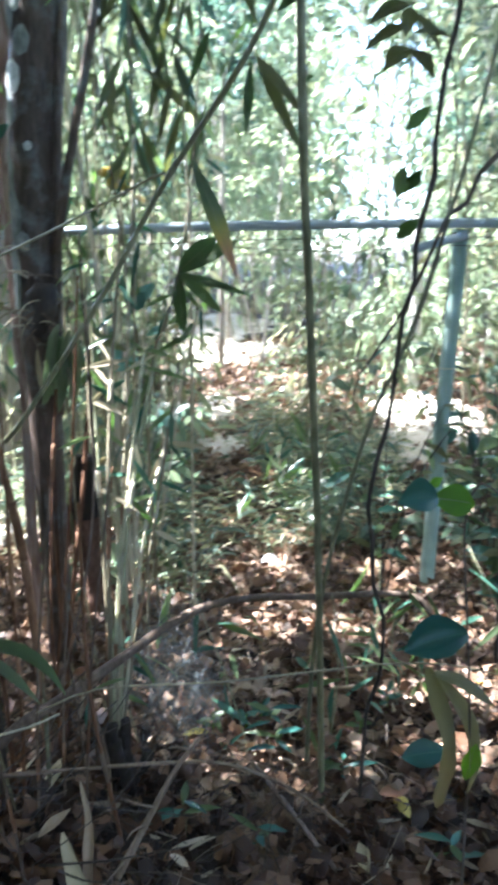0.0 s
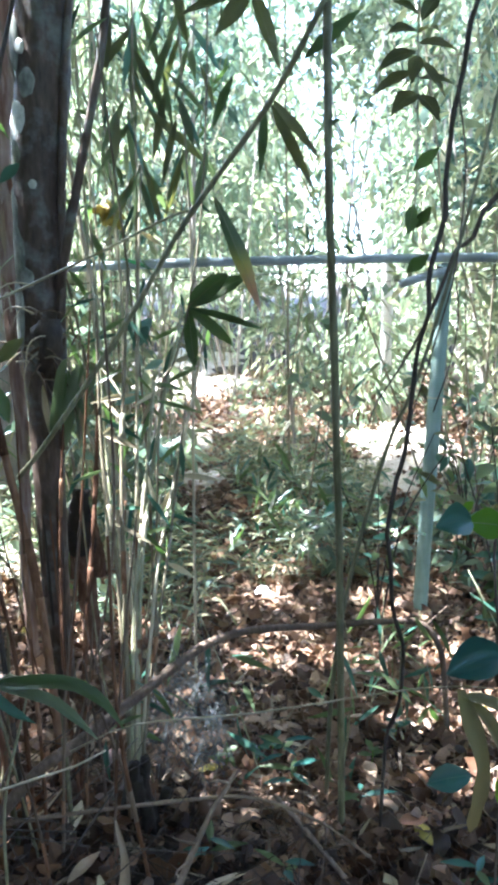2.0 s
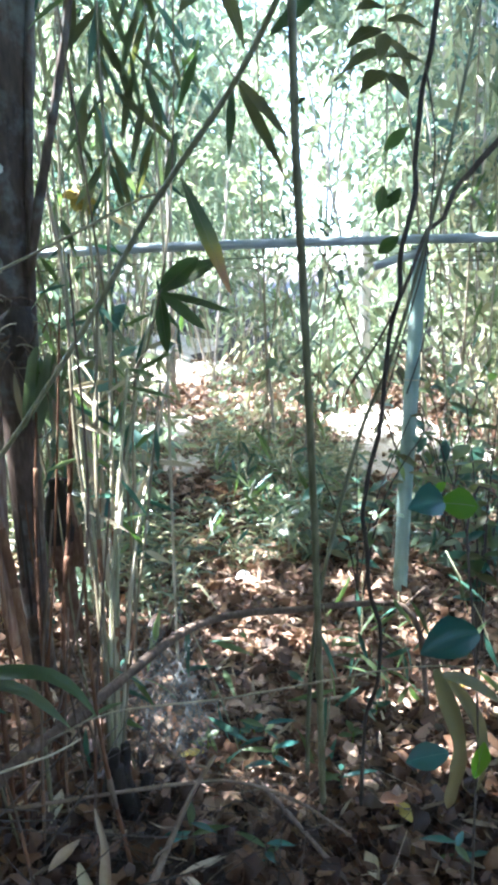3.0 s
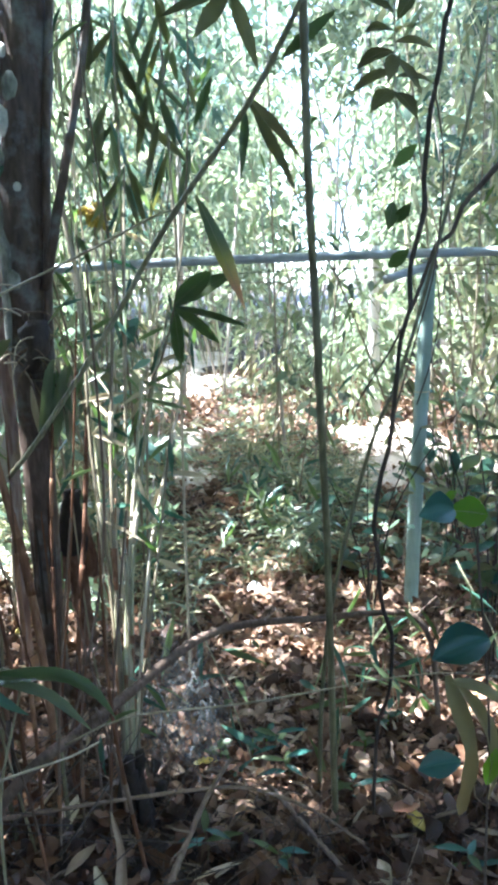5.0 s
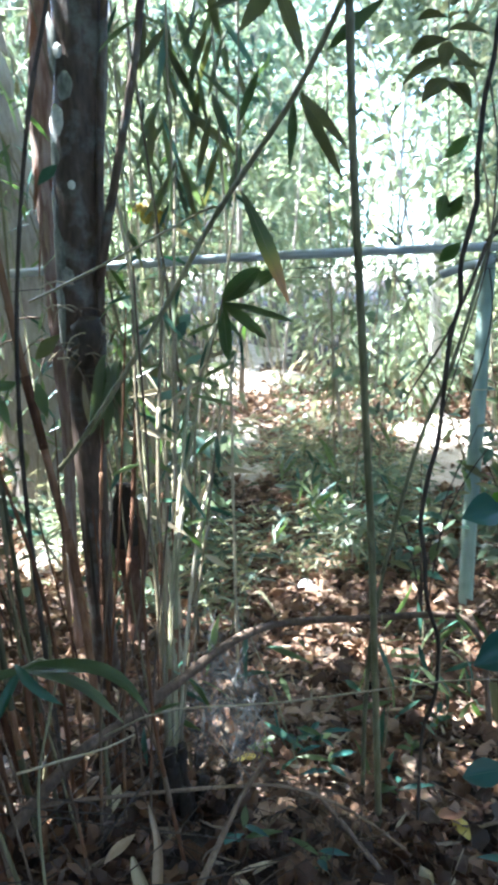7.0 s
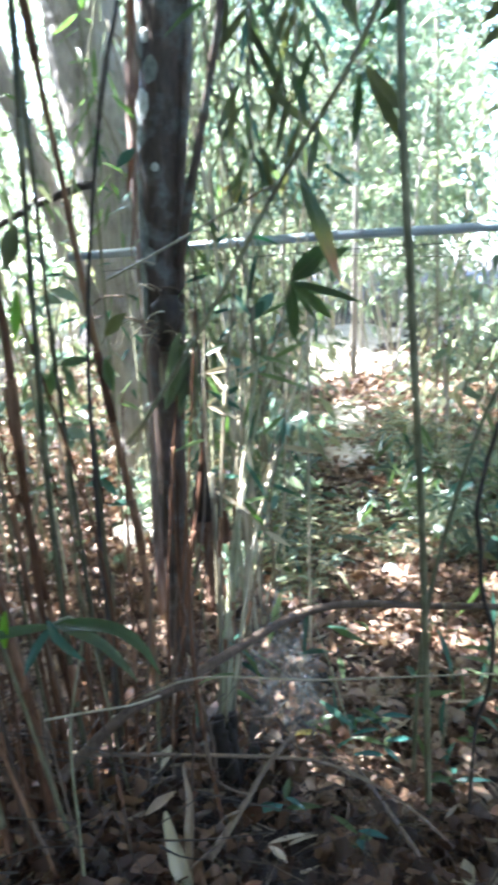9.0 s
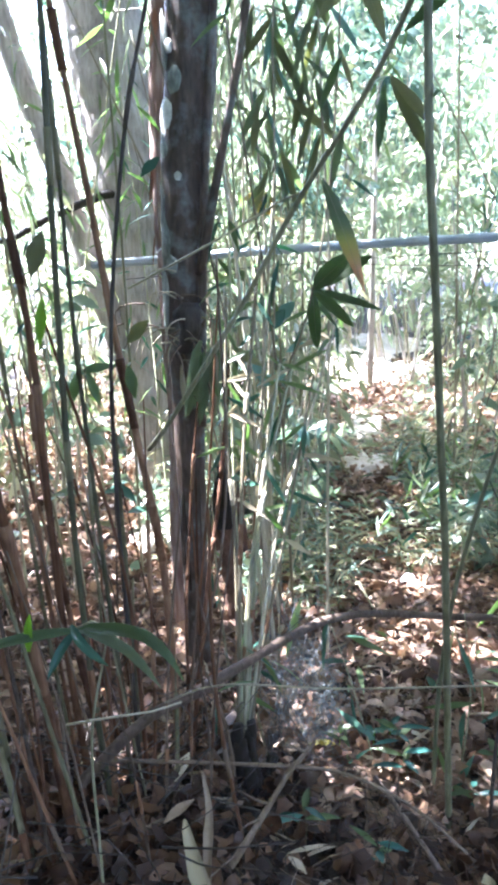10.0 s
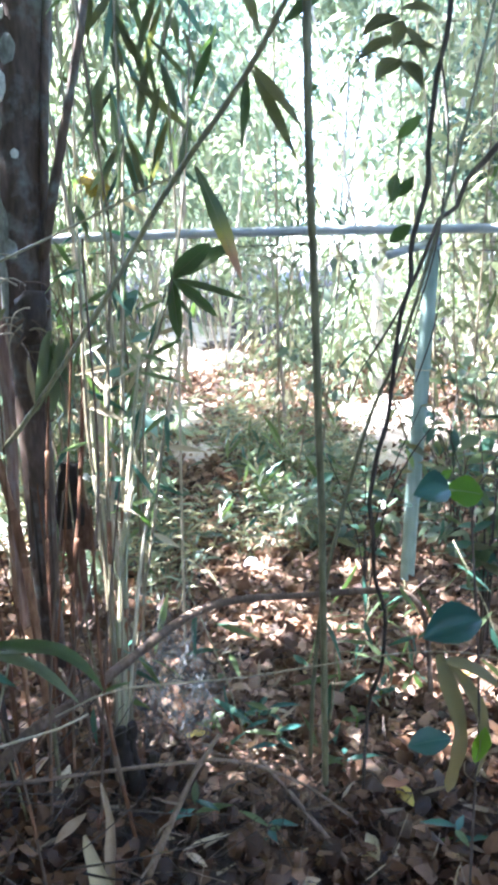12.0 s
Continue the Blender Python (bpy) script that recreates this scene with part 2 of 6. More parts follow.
# ---------------------------------------------------------------- shapes
def height(x, y):
    """The ground's height: a flat floor, a root mound by the cane clump, a slow rise behind."""
    x, y = np.asarray(x, float), np.asarray(y, float)
    z = 0.07 * np.clip(y - 3.4, 0, 60) + 0.02 * np.clip(np.abs(x) - 3, 0, 40)
    z = z + 0.2 * np.exp(-((x + 0.5) / 0.42) ** 2 - ((y - 1.45) / 0.6) ** 2)
    z = z - 0.06 * np.exp(-((x - 0.6) / 0.7) ** 2 - ((y - 1.7) / 0.7) ** 2)
    return z + 0.02 * np.sin(3.1 * x + 1.7 * y) * np.cos(2.3 * y - x)


def mesh_of(name, verts, faces, mat, smooth=True):
    me = bpy.data.meshes.new(name)
    me.from_pydata(np.asarray(verts, float).tolist(), [], [tuple(int(i) for i in q) for q in faces])
    if smooth:
        me.polygons.foreach_set("use_smooth", [True] * len(me.polygons))
    me.materials.append(mat)
    me.update()
    return me


def thing(name, base, label, category, group="", kind=""):
    ob = new(name)
    ob.empty_display_size = 0.05
    ob.location = base
    return tagged(ob, label, category, group, kind)


def part(name, shape, mat, parent, label=""):
    """Links a shape (vertices in the world, faces) as one mesh under a thing."""
    v, f = shape
    base = Vector((0, 0, 0))
    up = parent
    while up is not None:
        base += up.location
        up = up.parent
    ob = new(name, mesh_of(name, np.asarray(v, float) - np.array(base), f, mat))
    ob.parent = parent
    return tagged(ob, label)


def smooth_line(points, step):
    """A Catmull-Rom line through the points, in about even steps."""
    p = [np.array(q, float) for q in points]
    p = [2 * p[0] - p[1]] + p + [2 * p[-1] - p[-2]]
    out = []
    for a, b, c, d in zip(p, p[1:], p[2:], p[3:]):
        k = max(2, int(np.linalg.norm(c - b) / step))
        for s in np.arange(k) / k:
            out.append(0.5 * (2 * b + (c - a) * s + (2 * a - 5 * b + 4 * c - d) * s * s + (3 * b - a - 3 * c + d) * s ** 3))
    out.append(p[-2])
    return np.array(out)


def tube(points, r0, r1, sides=9, step=0.04, node=0.0, swell=0.22, rough=0.0, seed=1):
    """A tapered tube along a line; r0 may list radii along it, with r1 None; node: the length between a culm's swollen joints; rough: knobbly bark."""
    c = smooth_line(points, step)
    run = np.concatenate([[0], np.cumsum(np.linalg.norm(np.diff(c, axis=0), axis=1))])
    if node:
        extra = []
        for k in np.arange(node * 0.6, run[-1] - 0.02, node):
            extra += [k - 0.011, k - 0.003, k + 0.003, k + 0.011]
        s = np.sort(np.concatenate([run, extra]))
        s = s[np.concatenate([[True], np.diff(s) > 0.002])]
        c = np.stack([np.interp(s, run, c[:, i]) for i in range(3)], 1)
        run = s
    t = np.gradient(c, axis=0)
    t /= np.linalg.norm(t, axis=1)[:, None]
    ref = np.array([0.31, 0.92, 0.2]) if abs(t[:, 1].mean()) < 0.8 else np.array([1.0, 0, 0.1])
    u = np.cross(t, ref)
    u /= np.linalg.norm(u, axis=1)[:, None]
    w = np.cross(t, u)
    r = np.interp(run, [0, run[-1]], [r0, r1]) if r1 else np.interp(run / run[-1], *zip(*r0))
    if node:
        d = np.abs((run - node * 0.6 + node / 2) % node - node / 2)
        r = r * (1 + swell * np.exp(-(d / 0.005) ** 2))
    gen = np.random.default_rng(seed)
    a = np.arange(sides) * 2 * math.pi / sides
    rad = np.repeat(r[:, None], sides, 1)
    if rough:
        wob = gen.normal(0, 1, (len(c), sides))
        wob = (wob + np.roll(wob, 1, 0) + np.roll(wob, 1, 1) + np.roll(wob, 2, 0)) / 2
        rad = rad * (1 + rough * wob)
    v = c[:, None] + rad[..., None] * (np.cos(a)[None, :, None] * u[:, None] + np.sin(a)[None, :, None] * w[:, None])
    n = len(c)
    f = [(i * sides + j, i * sides + (j + 1) % sides, (i + 1) * sides + (j + 1) % sides, (i + 1) * sides + j) for i in range(n - 1) for j in range(sides)]
    f += [tuple(range(sides))[::-1], tuple(range((n - 1) * sides, n * sides))]
    return v.reshape(-1, 3), f


def unit(v):
    v = np.asarray(v, float)
    return v / np.linalg.norm(v)


def blade(base, tip, width, face=(0, -1, 0.3), droop=0.06, fold=0.22, wide=0.4, rows=9, thick=0.0006, wave=0.0, blunt=1.7):
    """A leaf from base to tip: pointed, folded along the midrib, hanging through by droop; a thin solid."""
    base, tip = np.array(base, float), np.array(tip, float)
    long = np.linalg.norm(tip - base)
    d = (tip - base) / long
    side = unit(np.cross(d, face))
    nor = np.cross(side, d)
    nor = nor if nor @ np.array(face) > 0 else -nor
    v, f = [], []
    for k in range(rows + 1):
        s = k / rows
        w = width / 2 * (min(1.0, (s / wide)) ** 0.6 if s < wide else max(0.0, 1 - ((s - wide) / (1 - wide)) ** blunt))
        w = max(w, width * 0.03)
        c = base + d * long * s - np.array([0, 0, 1]) * droop * long * 4 * s * s * 0.25 + np.array([0, 0, 1]) * droop * long * s
        c = c + nor * wave * long * math.sin(7 * s)
        for q in (-1, -0.5, 0, 0.5, 1):
            v.append(c + side * w * q + nor * fold * w * abs(q))
    for k in range(rows):
        for q in range(4):
            i = k * 5 + q
            f.append((i, i + 1, i + 6, i + 5))
    m = len(v)
    v = v + [p - nor * thick for p in v]
    f = f + [tuple(i + m for i in reversed(q)) for q in f]
    return np.array(v), f


def strap(points, width, face=(0, -1, 0.3), fold=0.4, form=((0, 0.25), (0.15, 0.8), (0.4, 1.0), (0.75, 0.8), (1.0, 0.06)), thick=0.0006):
    """A long bent leaf that follows a line, folded along its midrib."""
    c = smooth_line(points, 0.02)
    run = np.concatenate([[0], np.cumsum(np.linalg.norm(np.diff(c, axis=0), axis=1))])
    w = np.interp(run / run[-1], [a for a, _ in form], [b for _, b in form]) * width / 2
    t = np.gradient(c, axis=0)
    t /= np.linalg.norm(t, axis=1)[:, None]
    side = np.cross(t, np.array(face, float))
    side /= np.linalg.norm(side, axis=1)[:, None]
    nor = np.cross(side, t)
    v = np.stack([c + side * (w * q)[:, None] + nor * (fold * w * abs(q))[:, None] for q in (-1, -0.5, 0, 0.5, 1)], 1).reshape(-1, 3)
    f = [(k * 5 + q, k * 5 + q + 1, k * 5 + q + 6, k * 5 + q + 5) for k in range(len(c) - 1) for q in range(4)]
    m = len(v)
    v = np.concatenate([v, (v.reshape(-1, 5, 3) - nor[:, None] * thick).reshape(-1, 3)])
    return v, f + [tuple(i + m for i in reversed(q)) for q in f]


def leaf_cloud(name, P, D, L, W, mat, droop=0.25, gen=rng, curl=0.0, form=((0, 0.2), (0.33, 1.0), (0.7, 0.75), (1.0, 0.04)), ragged=0.0):
    """Many small leaves in one mesh, each a strip of a few faces; ragged: torn and uneven edges."""
    n = len(P)
    D = D / np.linalg.norm(D, axis=1)[:, None]
    q = gen.normal(0, 1, (n, 3))
    S = np.cross(D, q)
    S /= np.linalg.norm(S, axis=1)[:, None]
    N = np.cross(S, D)
    rows = []
    for s, w in form:
        c = P + D * (L * s)[:, None] + N * (curl * L * math.sin(math.pi * s))[:, None]
        c[:, 2] -= droop * L * s * s
        edge = 1 + ragged * gen.normal(0, 1, (2, n))
        lift = N * (ragged * 0.5 * W * gen.normal(0, 1, n))[:, None]
        rows += [c - S * (W * w / 2 * edge[0])[:, None] + lift, c + S * (W * w / 2 * edge[1])[:, None]]
    v = np.stack(rows, 1).reshape(-1, 3)
    o = np.arange(n)[:, None] * 2 * len(form)
    f = np.concatenate([o + np.array((k, k + 1, k + 3, k + 2)) for k in range(0, 2 * len(form) - 2, 2)], 0)
    return mesh_of(name, v, f, mat)


# ---------------------------------------------------------------- ground
def axis(near, far, inner, outer):
    a = np.linspace(-near, near, inner)
    b = near + (far - near) * np.linspace(0, 1, outer + 1)[1:] ** 2.5
    return np.concatenate([-b[::-1], a, b])


gx, gy = axis(5, 400, 141, 14), axis(5, 400, 141, 14) + 4
GX, GY = np.meshgrid(gx, gy)
GZ = height(np.clip(GX, -40, 40), np.clip(GY, -40, 40)) + 0.012 * np.sin(19 * GX + 3 * np.sin(7 * GY)) * np.sin(23 * GY)
nx = len(gx)
gf = [(j * nx + i, j * nx + i + 1, (j + 1) * nx + i + 1, (j + 1) * nx + i) for j in range(len(gy) - 1) for i in range(nx - 1)]
ground = new("ground", mesh_of("ground", np.stack([GX, GY, GZ], -1).reshape(-1, 3), gf, M_SOIL))
tagged(ground, "dark forest soil under a carpet of fallen leaves", "ground", kind="structure")

ROUND = ((0, 0.12), (0.18, 0.75), (0.45, 1.0), (0.75, 0.8), (1.0, 0.1))
# fallen leaves: too many to count
n = 84000
ly = 0.4 + 10.6 * rng.uniform(0, 1, n) ** 1.35
lx = rng.uniform(-1, 1, n) * (0.95 + 0.45 * ly)
thin = rng.uniform(0, 1, n) < np.interp(ly, (1.5, 2.2), (0.55, 1.0)) + 0.35 * np.sin(5 * lx + 2 * np.sin(4 * ly))
lx, ly = lx[thin], ly[thin]
n = len(lx)
P = np.stack([lx, ly, height(lx, ly) + rng.uniform(0.002, 0.045, n)], 1)
ang = rng.uniform(0, 2 * math.pi, n)
D = np.stack([np.cos(ang), np.sin(ang), rng.normal(0.0, 0.6, n)], 1)
L = rng.uniform(0.03, 0.094, n)
W = L * rng.uniform(0.3, 0.7, n)
# near leaves are redder, and the shade there is put into their colour
in_shade = ly + 0.25 * np.sin(4.1 * lx + 1.0) + rng.normal(0, 0.14, n) < 1.95
for pick, mt, lb in ((~in_shade, M_LITTER, "carpet of dry tan and brown fallen leaves"), (in_shade, M_LITTER_SHADE, "red-brown near leaves, darkened for shade")):
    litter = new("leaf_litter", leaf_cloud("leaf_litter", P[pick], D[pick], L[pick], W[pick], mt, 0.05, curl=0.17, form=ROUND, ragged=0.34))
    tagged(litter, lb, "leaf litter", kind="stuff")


n = 9000
ly = 0.5 + 2.0 * rng.uniform(0, 1, n)
lx = rng.uniform(-1, 1, n) * (0.7 + 0.4 * ly)
P = np.stack([lx, ly, height(lx, ly) + rng.uniform(0.0, 0.02, n)], 1)
D = rng.normal(0, 1, (n, 3)) * np.array([1, 1, 0.5])
L = rng.uniform(0.008, 0.026, n)
crumbs = new("leaf_crumbs", leaf_cloud("leaf_crumbs", P, D, L, L * rng.uniform(0.3, 0.9, n), M_CRUMB, 0.0, curl=0.2, form=((0, 0.4), (0.5, 1.0), (1.0, 0.3))))
tagged(crumbs, "dark crumbled leaf mould over the soil", "leaf mould", kind="stuff")
n = 8000
ly = 0.5 + 6.5 * rng.uniform(0, 1, n) ** 1.3
lx = rng.uniform(-1, 1, n) * (0.95 + 0.45 * ly)
thin = (ly > 2.0) | (rng.uniform(0, 1, n) < 0.25)
lx, ly = lx[thin], ly[thin]
n = len(lx)
P = np.stack([lx, ly, height(lx, ly) + rng.uniform(0.012, 0.055, n)], 1)
ang = rng.uniform(0, 2 * math.pi, n)
D = np.stack([np.cos(ang), np.sin(ang), rng.normal(0.0, 0.35, n)], 1)
L = rng.uniform(0.05, 0.125, n)
narrow = new("bamboo_leaf_litter", leaf_cloud("bamboo_leaf_litter", P, D, L, L * rng.uniform(0.1, 0.17, n), M_LITTER_STRAW, 0.0, curl=0.08))
tagged(narrow, "narrow straw-dry bamboo leaves strewn over the litter", "leaf litter", kind="stuff")


def sticks(n, x0, x1, y0, y1, z0, z1, l0, l1, r, flat, gen):
    """A tangle of short bent sticks, joined."""
    V, F, o = [], [], 0
    for _ in range(n):
        x, y = gen.uniform(x0, x1), gen.uniform(y0, y1)
        a, l = gen.uniform(0, 2 * math.pi), gen.uniform(l0, l1)
        d = np.array([math.cos(a), math.sin(a), gen.normal(0, flat)])
        p = np.array([x, y, float(height(x, y)) + gen.uniform(z0, z1)])
        v, f = tube([p, p + d * l / 2 + gen.normal(0, 0.04 * l, 3), p + d * l], r * gen.uniform(0.5, 1.3), r * 0.4, 5, l / 4)
        V.append(v)
        F += [tuple(i + o for i in q) for q in f]
        o += len(v)
    return np.concatenate(V), F


TX = -0.235
twigs = new("litter_twigs", mesh_of("litter_twigs", *sticks(330, -1.4, 1.5, 0.8, 3.6, 0.01, 0.06, 0.08, 0.4, 0.0024, 0.12, rng), M_TWIG))
tagged(twigs, "scattered thin dry twigs on the leaf litter", "twigs", kind="stuff")
brush = new("dead_brush", mesh_of("dead_brush", *sticks(60, -0.35, 0.95, 1.05, 1.95, 0.02, 0.14, 0.12, 0.42, 0.0017, 0.3, rng), M_TWIG))
tagged(brush, "brushwood of thin grey-brown twigs over the leaves", "twigs", kind="stuff")
brush = thing("brushwood", (-0.75, 1.5, 0.1), "dark dead twigs crowding round the cane feet", "twigs")
for _ in range(110):
    part("twig", sticks(1, -1.15, -0.35, 0.95, 2.1, 0.02, 0.28, 0.15, 0.5, 0.0024, 0.45, rng), M_CULM_DARK, brush)
tangle = new("twig_tangle", mesh_of("twig_tangle", *sticks(420, TX - 0.11, TX + 0.11, 1.95, 2.2, 0.0, 0.36, 0.06, 0.2, 0.0009, 1.3, rng), M_GREY_TWIG))
tagged(tangle, "grey tangle of fine dead twigs beside the cane clump", "dead twigs", kind="stuff")
tangle = new("twig_tangle", mesh_of("twig_tangle", *sticks(200, -0.36, 0.2, 1.2, 1.95, 0.0, 0.12, 0.06, 0.24, 0.0012, 0.5, rng), M_CULM_DARK))
tagged(tangle, "low dark litter of fine dead twigs", "dead twigs", kind="stuff")


def sunlit_patch(x, y, rx, ry, gen):
    """A low uneven sheet of bare soil in the litter; sunlight on the ground is put into its pale colour."""
    m, v, f = 40, [], []
    edge = 1 + 0.1 * np.convolve(np.tile(gen.normal(0, 1, m), 3), np.ones(3), "same")[m:2 * m]
    for q in (1.0, 0.8, 0.5, 0.0):
        for k in range(m):
            w = 2 * math.pi * k / m
            px, py = x + rx * q * edge[k] * math.cos(w), y + ry * q * edge[k] * math.sin(w)
            v.append((px, py, float(height(px, py)) + (0.06 if q < 0.9 else -0.02)))
    for r in range(3):
        for k in range(m):
            f.append((r * m + k, r * m + (k + 1) % m, (r + 1) * m + (k + 1) % m, (r + 1) * m + k))
    ob = new("bare_soil", mesh_of("bare_soil", v, f, M_SUNNY_SAND))
    tagged(ob, "patch of bare pale soil with sunlight put into its colour", "soil", kind="stuff")


for x, y, rx, ry in ((1.62, 6.5, 0.5, 0.95), (1.95, 5.6, 0.35, 0.4), (1.2, 5.5, 0.32, 0.5), (-0.22, 5.6, 0.2, 0.3), (-0.3, 6.8, 0.22, 0.5), (-1.35, 4.1, 0.25, 0.3), (-0.45, 10.2, 0.9, 1.3), (-0.9, 12.6, 1.3, 1.5)):
    sunlit_patch(x, y, rx, ry, rng)


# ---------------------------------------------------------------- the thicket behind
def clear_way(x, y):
    """True on the footpath and bare ground, and in a gap kept open to the camera's view."""
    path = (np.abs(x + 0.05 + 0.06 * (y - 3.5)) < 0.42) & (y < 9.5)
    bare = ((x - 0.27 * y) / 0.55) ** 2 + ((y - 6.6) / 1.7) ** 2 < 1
    view_gap = (np.abs(x - 0.227 * y) < 0.22) & (y > 4.2) & (y < 8.0)
    return path | bare | view_gap


def open_floor(x, y):
    """True on the forest floor by the path, a wedge laid along the camera's view, where only sparse low growth stands.
    """
    return (x > -0.09 * y) & (x < 0.17 * y) & (y > 4.2) & (y < 8.8)


def low_growth(x, y):
    """True where growth is kept low: a wedge fitted to the camera's view, and two areas opened for the sun."""
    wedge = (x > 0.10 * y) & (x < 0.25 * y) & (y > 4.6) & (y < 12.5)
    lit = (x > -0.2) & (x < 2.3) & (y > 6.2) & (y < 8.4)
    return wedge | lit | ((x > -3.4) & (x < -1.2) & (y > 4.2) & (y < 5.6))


GAPS = [(-0.25, 2.5, 2.2, 0.4), (0.35, 4.2, 0.2, 0.32), (0.1, 4.9, 0.2, 0.3), (0.55, 4.9, 0.3, 0.25), (1.0, 2.7, 0.95, 0.12), (-0.8, 1.6, 1.0, 0.12), (-0.75, 1.7, 0.6, 0.1), (-0.72, 2.47, 2.12, 0.1), (-1.3, 4.0, 0.1, 0.32), (-0.95, 3.3, 0.1, 0.35), (-0.42, 2.1, 1.0, 0.2), (-0.5, 3.1, 1.3, 0.3), (0.06, 3.55, 0.0, 0.26), (0.45, 2.85, 0.05, 0.14), (0.75, 3.3, 0.05, 0.2), (-0.9, 2.75, 0.1, 0.2), (-0.9, 1.36, 0.1, 0.13), (-0.61, 2.3, 1.2, 0.08), (-0.56, 3.25, 1.9, 0.17), (-0.7, 2.42, 1.42, 0.06), (-0.5, 1.52, 0.1, 0.1), (-0.64, 1.75, 0.1, 0.08), (-1.6, 3.0, 0.1, 0.22), (-0.42, 1.34, 0.25, 0.05), (0.15, 3.22, 1.7, 0.1), (1.3, 3.22, 1.7, 0.25), (0.45, 3.22, 1.7, 0.06), (0.14, 1.63, 1.35, 0.09), (0.17, 1.70, 0.95, 0.11), (0.43, 1.40, 0.55, 0.09), (-0.36, 1.31, 0.2, 0.07), (-0.40, 2.05, 0.6, 0.15), (-0.38, 2.1, 1.4, 0.15), (-0.68, 2.45, 0.8, 0.1)]
dapple = np.random.default_rng(3)
GAPS += [(dapple.uniform(-0.9, 1.1), 2.45 + 1.1 * dapple.uniform() ** 0.8, 0.05, dapple.uniform(0.04, 0.10)) for _ in range(30)]
GAPS += [(dapple.uniform(-0.7, 1.1), dapple.uniform(3.5, 5.2), 0.15, dapple.uniform(0.07, 0.17)) for _ in range(26)]
GAPS += [(dapple.uniform(-1.2, -0.55), dapple.uniform(1.2, 2.3), 0.1, dapple.uniform(0.05, 0.12)) for _ in range(12)]


def in_gap(P):
    """True for what would stand in a shaft of sun: the gaps in the foliage overhead, each a spot below and its radius."""
    out = np.zeros(len(P), bool)
    for x, y, z, r in GAPS:
        up = (P[:, 2] - z) / sun_way.z
        out |= np.hypot(P[:, 0] - sun_way.x * up - x, P[:, 1] - sun_way.y * up - y) < r
    return out


def crowns(n, x0, x1, y0, y1, z0, z1, per, mat_leaf, mat_culm, name, leaf, gen, label, lean=0.2, slim=(0.11, 0.2)):
    """Canes with their leaves in two joined meshes."""
    V, F, o = [], [], 0
    P, D, L = [], [], []
    made = 0
    while made < n:
        x, y = gen.uniform(x0, x1), gen.uniform(y0, y1)
        # kept open along the camera's view to the bright gap and the left sky
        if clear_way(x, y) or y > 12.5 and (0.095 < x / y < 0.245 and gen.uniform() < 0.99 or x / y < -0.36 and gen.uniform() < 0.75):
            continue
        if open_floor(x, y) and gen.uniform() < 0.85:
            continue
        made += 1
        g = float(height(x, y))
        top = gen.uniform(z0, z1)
        if low_growth(x, y):
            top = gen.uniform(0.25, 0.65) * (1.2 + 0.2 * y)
        d = gen.normal(0, lean, 2)
        a, b = np.array([x, y, g - 0.03]), np.array([x + d[0] * top, y + d[1] * top, g + top])
        m = (a + b) / 2 + np.append(gen.normal(0, 0.05, 2) * top / 3, 0)
        r = gen.uniform(0.004, 0.011)
        v, f = tube([a, m, b], r, r * 0.4, 5, top / 5)
        V.append(v)
        F += [tuple(i + o for i in q) for q in f]
        o += len(v)
        k = int(per * gen.uniform(0.5, 1.4))
        s = gen.uniform(0.2, 1.0, k)
        q = (1 - s)[:, None] ** 2 * a + (2 * s * (1 - s))[:, None] * m + s[:, None] ** 2 * b
        w = gen.normal(0, 1, (k, 3)) * np.array([1, 1, 0.5])
        P.append(q + w * 0.22)
        D.append(w * 0.7 + np.array([0, 0, -0.45]))
        L.append(gen.uniform(*leaf, k))
    P, D, L = np.concatenate(P), np.concatenate(D), np.concatenate(L)
    lit = ~in_gap(P)
    P, D, L = P[lit], D[lit], L[lit]
    c = new(name + "_canes", mesh_of(name + "_canes", np.concatenate(V), F, mat_culm))
    tagged(c, label + " thin straw and green canes", "bamboo canes", kind="stuff")
    f = new(name + "_leaves", leaf_cloud(name + "_leaves", P, D, L, L * gen.uniform(*slim, len(L)), mat_leaf, 0.3, gen))
    tagged(f, label + " narrow drooping bamboo leaves", "bamboo leaves", kind="stuff")


crowns(330, -6.5, 6.5, 7.2, 13.0, 1.8, 6.6, 62, M_FAR_HAZE, M_MASS_CULM, "back_thicket", (0.10, 0.22), rng, "hazy thicket of", slim=(0.15, 0.34))
crowns(330, -11, 11, 13.0, 20.0, 4.0, 11.5, 105, M_FAR_HAZE, M_MASS_CULM, "far_thicket", (0.14, 0.34), rng, "far bright thicket of", slim=(0.25, 0.5))

crowns(240, -20, 20, 20.0, 31.0, 7.0, 17.0, 110, M_FAR_HAZE, M_MASS_CULM, "distant_woods", (0.3, 0.6), np.random.default_rng(33), "distant hazy woods of", 0.03, (0.3, 0.55))

# low growth on the forest floor: too small and many to count
n = 6000
ux, uy = rng.uniform(-3.5, 3.8, n), rng.uniform(3.4, 9.5, n)
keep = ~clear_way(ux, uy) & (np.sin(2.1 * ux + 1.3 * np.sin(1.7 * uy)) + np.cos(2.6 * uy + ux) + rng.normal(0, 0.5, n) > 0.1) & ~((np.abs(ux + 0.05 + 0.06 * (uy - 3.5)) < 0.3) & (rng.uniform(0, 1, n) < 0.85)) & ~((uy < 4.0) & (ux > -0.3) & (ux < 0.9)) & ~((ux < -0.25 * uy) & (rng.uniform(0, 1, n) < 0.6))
ux, uy = ux[keep], uy[keep]
n = len(ux)
